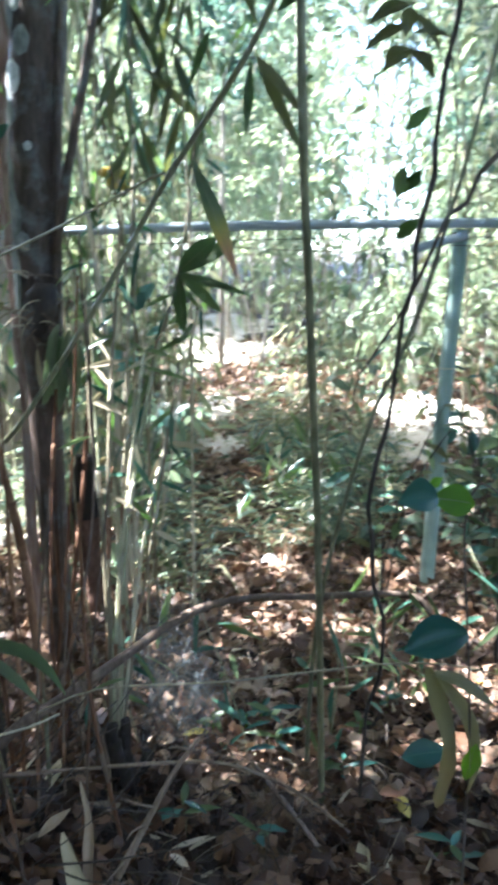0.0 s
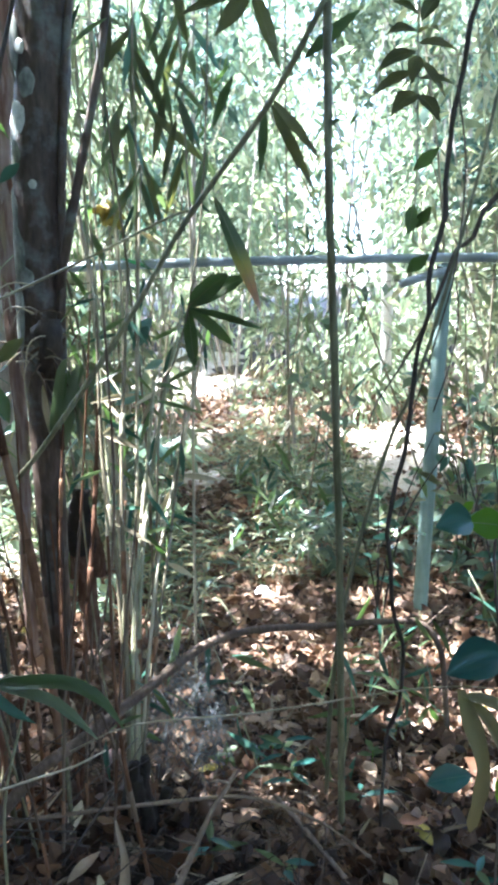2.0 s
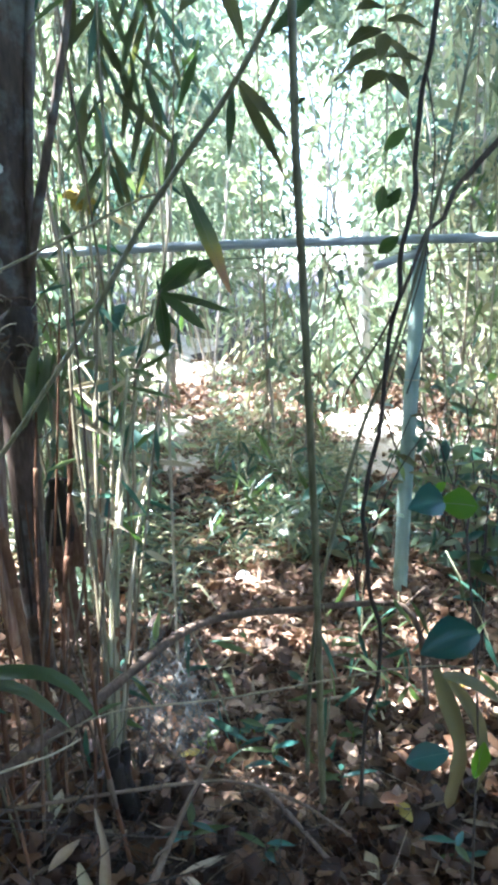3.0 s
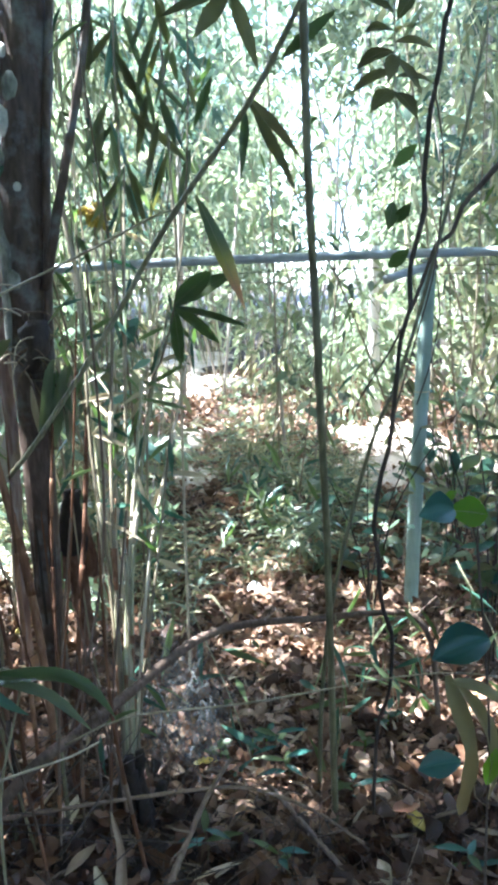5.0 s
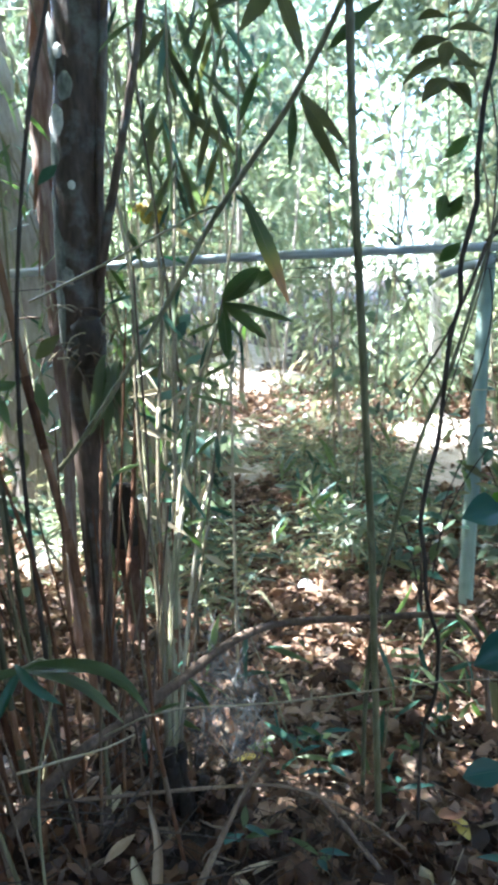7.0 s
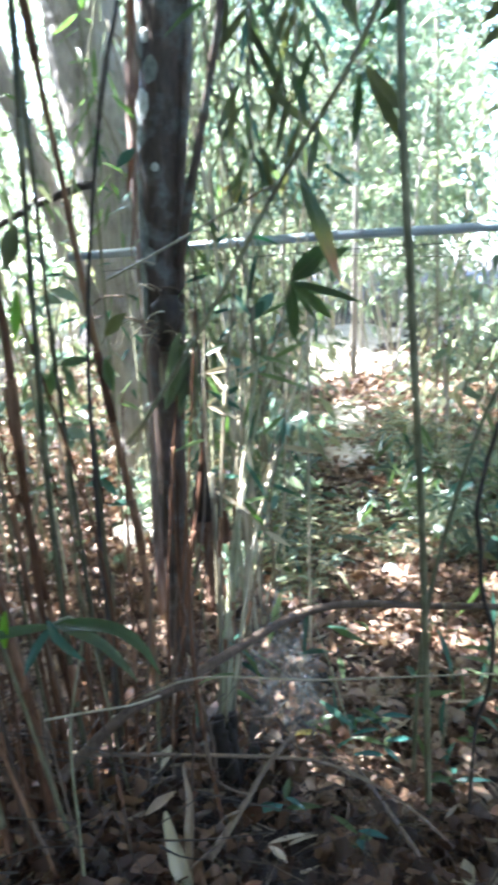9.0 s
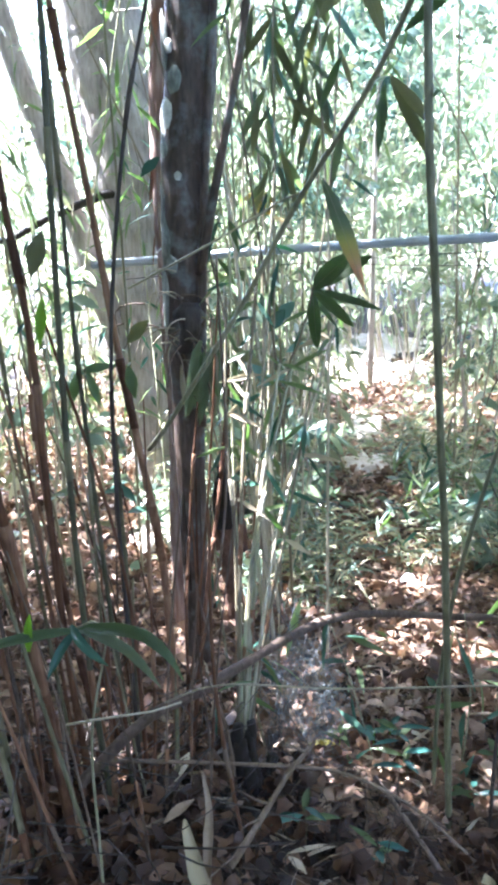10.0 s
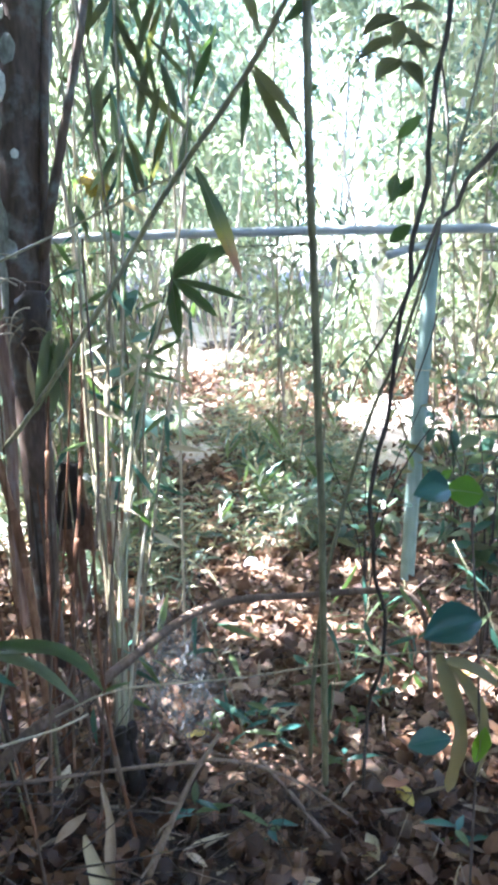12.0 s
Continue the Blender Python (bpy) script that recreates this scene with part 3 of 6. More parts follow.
P = np.stack([ux, uy, height(ux, uy) + 0.02 + 0.3 * rng.uniform(0, 1, n) ** 1.8], 1)
D = rng.normal(0, 1, (n, 3)) * np.array([1, 1, 0.5]) + np.array([0, 0, 0.15])
L = rng.uniform(0.05, 0.13, n)
under = new("undergrowth", leaf_cloud("undergrowth", P, D, L, L * rng.uniform(0.25, 0.6, n), M_UNDER, 0.3))
tagged(under, "low green seedlings and small leaves over the litter", "undergrowth", kind="stuff")


# fine dry grass and bamboo blades over the floor of the middle ground
n = 19000
uy = rng.uniform(3.0, 6.6, n)
ux = rng.uniform(-0.36, 0.22, n) * uy
keep = (np.sin(3.1 * ux + 1.9 * np.sin(2.3 * uy)) + np.cos(3.4 * uy + 1.7 * ux) + rng.normal(0, 0.5, n) > -0.1) & ((np.abs(ux + 0.05 + 0.06 * (uy - 3.5)) > 0.26) | (rng.uniform(0, 1, n) < 0.6)) & ((uy > 3.7) | (ux < -0.15))
ux, uy = ux[keep], uy[keep]
n = len(ux)
P = np.stack([ux, uy, height(ux, uy) + 0.01 + 0.34 * rng.uniform(0, 1, n) ** 2], 1)
D = rng.normal(0, 1, (n, 3)) * np.array([0.8, 0.8, 0.4]) + np.array([0, 0, 0.55])
L = rng.uniform(0.07, 0.2, n)
for pick, mt, lb in ((slice(0, n // 2), M_DRY, "fine straw-dry grass blades on the forest floor"), (slice(n // 2, n), M_UNDER, "fine grey-green bamboo blades on the forest floor")):
    grass = new("grass", leaf_cloud("grass", P[pick], D[pick], L[pick], L[pick] * rng.uniform(0.05, 0.11, len(L[pick])), mt, 0.45))
    tagged(grass, lb, "grass", kind="stuff")


def canopy(name, n, x0, x1, y0, y1, z0, z1, clumps, size, label, gen, cover=None):
    """Foliage overhead in clumps, thinning out towards the glade unless a cover is given."""
    c = []
    step = math.sqrt((x1 - x0) * (y1 - y0) / clumps)
    for x in np.arange(x0, x1, step):
        for y in np.arange(y0, y1, step):
            if gen.uniform() < (cover or np.interp(y, (3.4, 4.2, 5.0, 5.8), (1.0, 0.4, 0.12, 0.03))) * (0.15 if x < -2.2 and y > 3.7 and not cover else 1) * (0.0 if math.hypot(x + 1.8, y - 3.2) < 0.4 else 1):
                c.append((x + gen.uniform(0, step), y + gen.uniform(0, step), gen.uniform(0, z1 - z0)))
    c = np.array(c)
    clumps = len(c)
    n = int(n * clumps * step * step / ((x1 - x0) * (y1 - y0)))
    c[:, 2] += np.maximum(z0, 3.1 + 0.42 * c[:, 1])
    i = gen.integers(0, clumps, n)
    P = c[i] + gen.normal(0, 1, (n, 3)) * np.array([0.42, 0.42, 0.25])
    P = P[~in_gap(P)]
    n = len(P)
    D = gen.normal(0, 1, (n, 3)) * np.array([1, 1, 0.4]) + np.array([0, 0, -0.3])
    L = gen.uniform(size * 0.6, size * 1.3, n)
    ob = new(name, leaf_cloud(name, P, D, L, L * 0.2, M_MASS, 0.25, gen))
    tagged(ob, label, "foliage", kind="stuff")


canopy("canopy_leaves", 88000, -9.5, 7.0, -3.0, 6.8, 4.7, 7.0, 520, 0.325, "shady bamboo foliage overhead", np.random.default_rng(21))
# three unseen patches of foliage, added to darken chosen places below
canopy("canopy_leaves", 9000, -4.2, -0.9, -0.4, 2.4, 4.4, 5.4, 26, 0.325, "unseen bamboo foliage added to darken the near floor", np.random.default_rng(27), 0.6)
canopy("canopy_leaves", 12000, 0.1, 2.6, 4.2, 8.4, 5.6, 7.6, 30, 0.325, "unseen bamboo foliage added to shade the thicket", np.random.default_rng(23), 0.5)
canopy("canopy_leaves", 5000, -3.3, -1.9, 4.8, 6.6, 5.6, 7.6, 12, 0.325, "unseen bamboo foliage added to dapple the path", np.random.default_rng(25), 0.6)
# unseen thickets beside and behind the camera, added to block light
for nm, box, many, top in (("side_thicket", (-8, -4.4, -4, 2.6), 55, 5.2), ("side_thicket", (-8.6, -5.4, 2.6, 8.0), 45, 5.2), ("side_thicket", (4.2, 8, -4, 7), 75, 5.2), ("rear_thicket", (-5, 5, -7, -3.5), 110, 7.0), ("near_thicket", (-3.8, -1.9, -1.6, 1.25), 95, 4.6)):
    gen = np.random.default_rng(int(box[0] * 3 + 90))
    crowns(many, *box, 0.55 * top, top, 155, M_MASS, M_MASS_CULM, nm, (0.2, 0.45), gen, "dense near thicket of", 0.05, (0.18, 0.26))

gen = np.random.default_rng(5)
n = 15000
lx, ly = gen.uniform(-8, 8, n), gen.uniform(-7, 7, n)
out = np.abs(lx) > 0.9 + 0.45 * np.maximum(ly, 0.0)
out |= ly < 0.4
lx, ly = lx[out], ly[out]
n = len(lx)
P = np.stack([lx, ly, height(lx, ly) + gen.uniform(0.004, 0.04, n)], 1)
D = gen.normal(0, 1, (n, 3)) * np.array([1, 1, 0.25])
L = gen.uniform(0.06, 0.12, n)
round_about = new("leaf_litter", leaf_cloud("leaf_litter", P, D, L, L * gen.uniform(0.35, 0.7, n), M_LITTER, 0.0, gen, 0.12))
tagged(round_about, "brown fallen leaves on the ground round about", "leaf litter", kind="stuff")


# ---------------------------------------------------------------- pole rail
rail = thing("pole_fence", (0.84, 3.25, 0), "weathered grey pole rail on an upright blue-green post", "fence")
part("rail", tube(((-1.36, 3.22, 1.672), (-0.3, 3.225, 1.706), (0.9, 3.22, 1.712), (2.6, 3.2, 1.70)), 0.019, 0.021, 14, 0.05, 0.34, 0.06), M_RAIL, rail, "long grey-blue horizontal pole")
post = part("post", tube(((0.845, 3.262, -0.08), (0.862, 3.262, 0.4), (0.925, 3.264, 1.685)), 0.034, 0.033, 16, 0.05, 0.42, 0.05), M_POLE, rail, "pale blue-green upright pole")
part("brace", tube(((0.70, 3.19, 1.60), (0.80, 3.2, 1.63), (0.93, 3.215, 1.66)), 0.019, 0.018, 10, 0.04), M_RAIL, rail, "short pale branch stub under the rail")
part("wire", tube(((-1.2, 3.215, 1.60), (-0.2, 3.21, 1.645), (0.9, 3.21, 1.655), (2.4, 3.2, 1.63)), 0.002, 0.002, 5, 0.1), M_CULM_DARK, rail, "thin dark wire under the rail")
part("wire", tube(((-0.3, 3.215, 1.635), (0.4, 3.21, 1.60), (0.9, 3.21, 1.62), (2.4, 3.2, 1.58)), 0.0018, 0.0018, 5, 0.1), M_CULM_DARK, rail, "thin dark wire under the rail")
part("tie", tube([(0.895 + 0.036 * math.cos(a), 3.263 + 0.036 * math.sin(a), 1.09) for a in np.linspace(0, 2 * math.pi, 13)], 0.0025, 0.0025, 5, 0.02), M_LEAF_STRAW, post, "pale wire tie")
for k in range(3):
    z = 1.655 + 0.012 * k
    ring = [(0.924 + 0.037 * math.cos(a), 3.262 + 0.037 * math.sin(a), z + 0.012 * math.sin(a)) for a in np.linspace(0, 2 * math.pi, 13)]
    part("lashing", tube(ring, 0.0035, 0.0035, 5, 0.02), M_CULM_DARK, post, "dark wire lashing")

# ---------------------------------------------------------------- dark tree
T = ((-0.642, 2.550, 2.660), (-0.693, 2.550, 1.903), (-0.726, 2.570, 1.132), (-0.737, 2.600, 0.322))
tree = thing("tree", (-0.76, 2.6, 0), "dark slender tree with pale patches, straggly at its foot", "tree")
foot = (T[3][0] + 0.005, 2.62, -0.05)
bole = part("trunk", tube((foot, (T[3][0], 2.6, 0.22), T[2], T[1], T[0], (T[0][0] - 0.03, 2.52, 5.2)), ((0, 0.060), (0.06, 0.046), (0.14, 0.052), (0.24, 0.062), (0.29, 0.076), (0.42, 0.087), (1.0, 0.11)), None, 20, 0.05, rough=0.02, seed=4), M_BARK, tree)
part("side_stem", tube(((-0.657, 2.500, 1.038), (-0.624, 2.500, 1.657), (-0.586, 2.500, 2.156), (-0.539, 2.500, 2.556)), 0.016, 0.013, 10, 0.05, rough=0.05, seed=5), M_BARK, tree, "thin dark stem hugging the trunk")
part("limb", tube(((-0.637, 2.500, 1.583), (-0.597, 2.470, 1.727), (-0.521, 2.440, 2.003), (-0.454, 2.420, 2.266), (-0.419, 2.420, 2.459), (-0.376, 2.420, 2.708)), 0.017, 0.012, 10, 0.04, rough=0.07, seed=6), M_BARK, tree, "dark limb forking up from the trunk")


def patch(cx, z, w, h, turn, name, label):
    """A thin crust on the trunk's skin."""
    cx += float(np.interp(z, [p[2] for p in T[::-1]], [p[0] for p in T[::-1]]))
    v, f = [], []
    gen = np.random.default_rng(int(z * 1000))
    cy, rr = 2.553, 0.0715 + 0.0072 * z
    ring = [1.0, 0.8, 0.45, 0.0]
    m = 44
    frill = gen.normal(0, 0.03, m)
    frill = frill + np.roll(frill, 1)
    for q in ring:
        for k in range(m):
            a = 2 * math.pi * k / m
            edge = 1 + (0.07 * math.sin(2 * a + 9 * z) + 0.04 * math.sin(5 * a) + 0.5 * frill[k]) * (q > 0.7)
            al = turn + q * w / 2 / rr * math.cos(a) * edge
            lift = 0.0025 if q < 0.95 else -0.004
            v.append((cx + (rr + lift) * math.sin(al), cy - (rr + lift) * math.cos(al), z + q * h / 2 * math.sin(a) * edge))
    for r in range(3):
        for k in range(m):
            f.append((r * m + k, r * m + (k + 1) % m, (r + 1) * m + (k + 1) % m, (r + 1) * m + k))
    part(name, (v, f), M_LICHEN_SUN if "pale" in label else M_LICHEN_RIM, bole, label)


# the sunlit spot on the trunk, painted as a pale crust
patch(0.0, 2.075, 0.105, 0.19, -0.75, "lichen_patch", "large pale oval sun patch")
patch(0.002, 1.915, 0.032, 0.03, -0.05, "lichen_patch", "small pale knot scar")
patch(0.0, 2.33, 0.035, 0.05, -0.55, "lichen_patch", "small pale patch")
# lichen streaks, their tone raised for light along the trunk's left edge
for z, w, h, turn in ((1.70, 0.06, 0.2, -1.05), (1.5, 0.05, 0.26, -1.15), (2.36, 0.06, 0.2, -1.2), (1.84, 0.05, 0.14, -1.25), (2.22, 0.04, 0.1, -0.35), (2.0, 0.05, 0.12, -0.95), (1.62, 0.03, 0.07, -0.5)):
    patch(0.0, z, w + 0.02, h, turn + 0.12, "lichen_patch", "grey-green streak of lichen and edge light down the trunk")

gen = np.random.default_rng(41)
for k in range(6):
    z0, z1 = gen.uniform(0.02, 0.5), gen.uniform(0.8, 1.5)
    al, wob = gen.uniform(-0.9, 1.1), gen.uniform(-0.5, 0.5)
    line = []
    for s in np.linspace(0, 1, 6):
        z = z0 + (z1 - z0) * s
        cx = float(np.interp(z, [p[2] for p in T[::-1]], [p[0] for p in T[::-1]]))
        q = al + wob * s + 0.12 * math.sin(5 * s + k)
        rr = float(np.interp(z, (0.2, 0.7, 1.2, 1.5), (0.048, 0.054, 0.064, 0.078)))
        line.append((cx + rr * math.sin(q), 2.585 - rr * math.cos(q), z))
    part("climbing_root", tube(line, gen.uniform(0.003, 0.007), 0.002, 7, 0.04, rough=0.1, seed=k), (M_BRANCH, M_CULM_BROWN, M_CULM_DARK)[k % 3], tree, "thin climbing root clinging to the bark")

# ---------------------------------------------------------------- slender tree with peeling bark
peel = thing("peeling_tree", (-0.935, 2.96, 0.0), "slender tree with peeling red-brown bark beside the dark tree", "tree")
PEEL = ((-0.935, 2.960, -0.050), (-0.933, 2.960, 0.547), (-0.913, 2.960, 0.961), (-0.919, 2.960, 1.286), (-0.928, 3.003, 1.555), (-0.927, 3.003, 1.818), (-0.924, 3.003, 2.155), (-0.901, 3.003, 2.516), (-0.880, 3.003, 2.917), (-0.832, 3.024, 5.280))
part("trunk", tube(PEEL, ((0, 0.026), (0.2, 0.024), (0.3, 0.034), (0.4, 0.046), (1.0, 0.05)), None, 16, 0.04, rough=0.05, seed=24), M_PEEL, peel)
gen = np.random.default_rng(47)
line = smooth_line(PEEL, 0.05)
line = line[(line[:, 2] > 0.9) & (line[:, 2] < 2.7)]
for k in range(16):
    p = line[int(gen.uniform(0, 1) * len(line))]
    a, r = gen.uniform(-1.2, 1.2), 0.03 + 0.016 * min(1, max(0, p[2] - 1.2))
    q = p + (r * math.sin(a), -r * math.cos(a), 0)
    out = np.array([math.sin(a), -math.cos(a), 0]) * gen.uniform(0.01, 0.03)
    l = gen.uniform(0.08, 0.2)
    part("bark_flake", strap((q + (0, 0, l / 2), q + out * 0.3, q + out + (gen.normal(0, 0.01), 0, -l / 2)), gen.uniform(0.014, 0.03), (math.sin(a), -math.cos(a), 0.1), 0.5), (M_PEEL, M_LITTER_TAN, M_LITTER_RED)[k % 3], peel)

# ---------------------------------------------------------------- pale forked tree
pale = thing("pale_tree", (-1.72, 5.0, 0.1), "thick pale grey tree with furrowed bark, forked low down", "tree")
part("trunk", tube(((-1.70, 5.0, -0.1), *((-1.669, 5.000, 0.767), (-1.730, 5.000, 1.775), (-1.800, 5.000, 2.347), (-1.92, 5.000, 3.079), (-1.99, 5.000, 3.635)), (-2.7, 5.1, 6.2)), 0.22, 0.28, 44, 0.045, rough=0.035, seed=8), M_BARK_PALE, pale)
part("second_stem", tube(((-1.74, 4.95, 0.3), *((-1.878, 4.900, 1.029), (-2.131, 4.900, 1.830), (-2.333, 4.900, 2.486), (-2.567, 4.900, 3.159), (-2.708, 4.900, 3.629)), (-3.4, 4.9, 5.6)), 0.09, 0.07, 16, 0.06, rough=0.04, seed=9), M_BARK_PALE, pale, "thinner pale stem leaning away")
part("broken_limb", tube(((-2.361, 4.800, 2.094), (-2.134, 4.780, 2.153), (-1.944, 4.780, 2.204), (-1.775, 4.800, 2.232)), 0.02, 0.035, 9, 0.04, rough=0.2, seed=14), M_CULM_DARK, pale, "dark broken limb stub")
part("broken_limb", tube(((-3.176, 4.800, 1.992), (-2.726, 4.800, 1.950), (-2.317, 4.800, 2.107)), 0.02, 0.024, 9, 0.06, rough=0.1, seed=15), M_CULM_DARK, pale, "dark broken limb stub")
far = thing("far_tree", (1.45, 7.6, 0.29), "slim pale sunlit tree trunk behind the rail", "tree")
part("trunk", tube(((1.746, 7.600, -0.251), (1.724, 7.600, 0.311), (1.718, 7.600, 1.155), (1.718, 7.600, 2.081)), 0.062, 0.055, 14, 0.08, rough=0.05, seed=10), M_PALE_POST, far)


# ---------------------------------------------------------------- canes, vines and fallen branches
def cane(name, line, r0, r1, mat, label, category="bamboo cane", group="", node=0.19, part_name="culm", rough=0.0, down=True):
    """A cane from its foot up; a foot above the ground is led down into it."""
    line = [tuple(p) for p in line]
    if line[0][2] > line[-1][2]:
        line = line[::-1]
    x, y, z = line[0]
    g = float(height(x, y))
    if down and z > g:
        d = np.array(line[0]) - np.array(line[1])
        k = (z - g + 0.03) / max(0.05, -d[2])
        k = min(k, 1.5)
        line = [(x + d[0] * k * 0.7, y + d[1] * k * 0.7, g - 0.03)] + line
    base = (line[0][0], line[0][1], g)
    ob = thing(name, base, label, category, group)
    part(part_name, tube(line, r0, r1, 10, 0.035, node, rough=rough, seed=int(abs(x) * 997)), mat, ob)
    return ob


def culm_of(ob):
    return next(c for c in ob.children if c.name.startswith("culm"))


def leaf_on(ob, base, tip, width, mat, label="", **kw):
    """A leaf; a wide one shows its midrib."""
    v, f = blade(base, tip, width, **kw)
    leaf = part("leaf", (v, f), mat, ob, label)
    if width > 0.04:
        c = v[:len(v) // 2].reshape(-1, 5, 3)[:-1, 2]
        part("midrib", tube(c, 0.0009, 0.0005, 5, 0.02), M_LEAF_BLUE if mat is M_LEAF_TEAL else M_LEAF_SUNNY if mat is M_LEAF_BLUE else M_DRY, leaf)
    return leaf


main_cane = cane("bamboo_cane", ((0.105, 1.500, 2.350), (0.110, 1.520, 2.166), (0.120, 1.560, 1.790), (0.139, 1.610, 1.495), (0.159, 1.670, 1.156), (0.178, 1.730, 0.845), (0.211, 1.860, 0.003)), 0.0098, 0.0088, M_CULM, "upright grey-green bamboo cane with dark joints", node=0.16)
part("branch", tube(((0.167, 1.869, 0.113), (0.173, 1.850, 0.361), (0.193, 1.831, 0.610), (0.233, 1.821, 0.833), (0.320, 1.831, 1.142), (0.413, 1.850, 1.353), (0.546, 1.897, 1.771), (0.644, 1.916, 2.198)), 0.0065, 0.004, 8, 0.04, 0.17), M_CULM_GREEN, main_cane, "thin green shoot leaning away")
part("branch", tube(((0.110, 1.520, 2.104), (0.001, 1.630, 1.935), (-0.190, 1.780, 1.709), (-0.351, 1.860, 1.471), (-0.584, 1.950, 1.164), (-0.683, 2.000, 1.054)), 0.0062, 0.0072, 9, 0.04, 0.2), M_CULM_GREEN, main_cane, "long slanting cane bent down from the top")
part("branch", tube(((-0.175, 1.770, 1.735), (-0.215, 1.800, 1.732), (-0.395, 1.900, 1.662), (-0.606, 2.000, 1.584), (-0.741, 2.060, 1.535)), 0.0032, 0.004, 6, 0.05), M_CULM_GREEN, main_cane, "thin straw-green side shoot")

# leaves on the slanting cane
leaf_on(main_cane, (-0.119, 1.740, 1.767), (-0.017, 1.690, 1.501), 0.044, withered(1.579, 1.703), "long drooping leaf, green above, withered yellow-brown at its end", face=(0.35, -1, 0.15), droop=0.1, wide=0.5)
leaf_on(main_cane, (0.031, 1.910, 2.023), (0.151, 1.865, 1.865), 0.034, M_LEAF_OLIVE, face=(0.4, -1, 0.2), droop=0.05, rows=14)
leaf_on(main_cane, (0.032, 1.949, 2.024), (0.146, 1.938, 1.800), 0.034, M_LEAF_OLIVE, face=(0.1, -1, 0.3), droop=0.04, rows=14)
leaf_on(main_cane, (0.018, 1.933, 2.013), (0.002, 1.933, 1.837), 0.034, M_LEAF, face=(0.8, -1, 0))
leaf_on(main_cane, (-0.031, 1.660, 2.183), (0.030, 1.660, 2.012), 0.042, M_LEAF_OLIVE, face=(0.5, -1, 0.1))
leaf_on(main_cane, (-0.027, 1.660, 2.172), (-0.183, 1.600, 2.098), 0.05, M_LEAF_OLIVE, face=(0, -0.7, 0.8))
leaf_on(main_cane, (-0.031, 1.660, 2.166), (-0.109, 1.620, 2.067), 0.04, M_LEAF_OLIVE, face=(0.3, -1, 0.5))
leaf_on(main_cane, (-0.070, 1.720, 2.020), (-0.119, 1.720, 1.906), 0.025, M_LEAF, face=(-0.5, -1, 0))
leaf_on(main_cane, (0.067, 1.542, 1.998), (0.202, 1.633, 2.125), 0.03, M_LEAF, face=(0.3, -1, 0.3))
leaf_on(main_cane, (0.122, 1.561, 1.876), (0.138, 1.524, 1.880), 0.02, M_LEAF)
part("branch", tube(((-0.010, 1.640, 1.925), (0.010, 1.800, 1.985), (0.030, 1.920, 2.022)), 0.002, 0.0015, 6, 0.03), M_CULM_GREEN, main_cane)

# vine stems
def wander(points, much, seed):
    """The same line with small kinks in it."""
    c = smooth_line(points, 0.07)
    gen = np.random.default_rng(seed)
    c[1:-1] += gen.normal(0, much, (len(c) - 2, 3))
    return c


vine = cane("vine", wander(((0.530, 1.820, 2.252), (0.481, 1.820, 2.052), (0.432, 1.794, 1.719), (0.386, 1.777, 1.415), (0.347, 1.777, 1.141), (0.312, 1.777, 0.922), (0.322, 1.777, 0.756), (0.352, 1.777, 0.616), (0.356, 1.794, 0.434), (0.329, 1.828, 0.291)), 0.0045, 4), 0.005, 0.0068, M_CULM_DARK, "dark knobbly vine stem hanging in loose curves", "vine", node=0.0, part_name="stem", rough=0.12)
part("tendril", tube(((0.468, 1.803, 2.022), (0.495, 1.803, 1.852), (0.486, 1.803, 1.663), (0.466, 1.794, 1.553), (0.414, 1.777, 1.386), (0.363, 1.777, 1.215)), 0.0025, 0.002, 6, 0.04, rough=0.1), M_CULM_DARK, vine)
part("tendril", tube(((0.500, 1.862, 1.569), (0.510, 1.862, 1.467), (0.489, 1.862, 1.349), (0.450, 1.862, 1.229)), 0.002, 0.002, 6, 0.04, rough=0.1), M_CULM_DARK, vine)
part("branch", tube(wander(((0.724, 1.947, 1.882), (0.641, 1.947, 1.798), (0.552, 1.922, 1.689), (0.491, 1.862, 1.606), (0.410, 1.828, 1.470), (0.329, 1.828, 1.322), (0.274, 1.845, 1.203)), 0.007, 5), 0.0085, 0.0016, 9, 0.03, rough=0.1, seed=44), M_CULM_DARK, vine, "dark slanting branch thinning downwards")
for a, b, w in (((0.413, 1.947, 2.186), (0.323, 1.905, 2.170), 0.051), ((0.410, 1.947, 2.160), (0.517, 1.947, 2.142), 0.047), ((0.410, 1.947, 2.139), (0.300, 1.905, 2.083), 0.051),
                ((0.413, 1.947, 2.043), (0.336, 1.905, 1.980), 0.055), ((0.413, 1.947, 2.039), (0.460, 1.905, 1.963), 0.055), ((0.410, 1.947, 2.092), (0.294, 1.947, 2.036), 0.043),
                ((0.416, 1.947, 2.119), (0.485, 1.947, 2.032), 0.043), ((0.418, 1.947, 2.213), (0.469, 1.947, 2.276), 0.043), ((0.413, 1.947, 2.226), (0.340, 1.947, 2.257), 0.043), ((0.419, 1.964, 2.082), (0.511, 1.947, 2.062), 0.038),
                ((0.413, 1.947, 2.133), (0.386, 1.913, 2.055), 0.043), ((0.413, 1.947, 2.186), (0.442, 1.879, 2.169), 0.043)):
    leaf_on(vine, a, b, w, M_LEAF_OLIVE, face=(0.1, -0.7, 0.7), droop=0.4, wide=0.42)
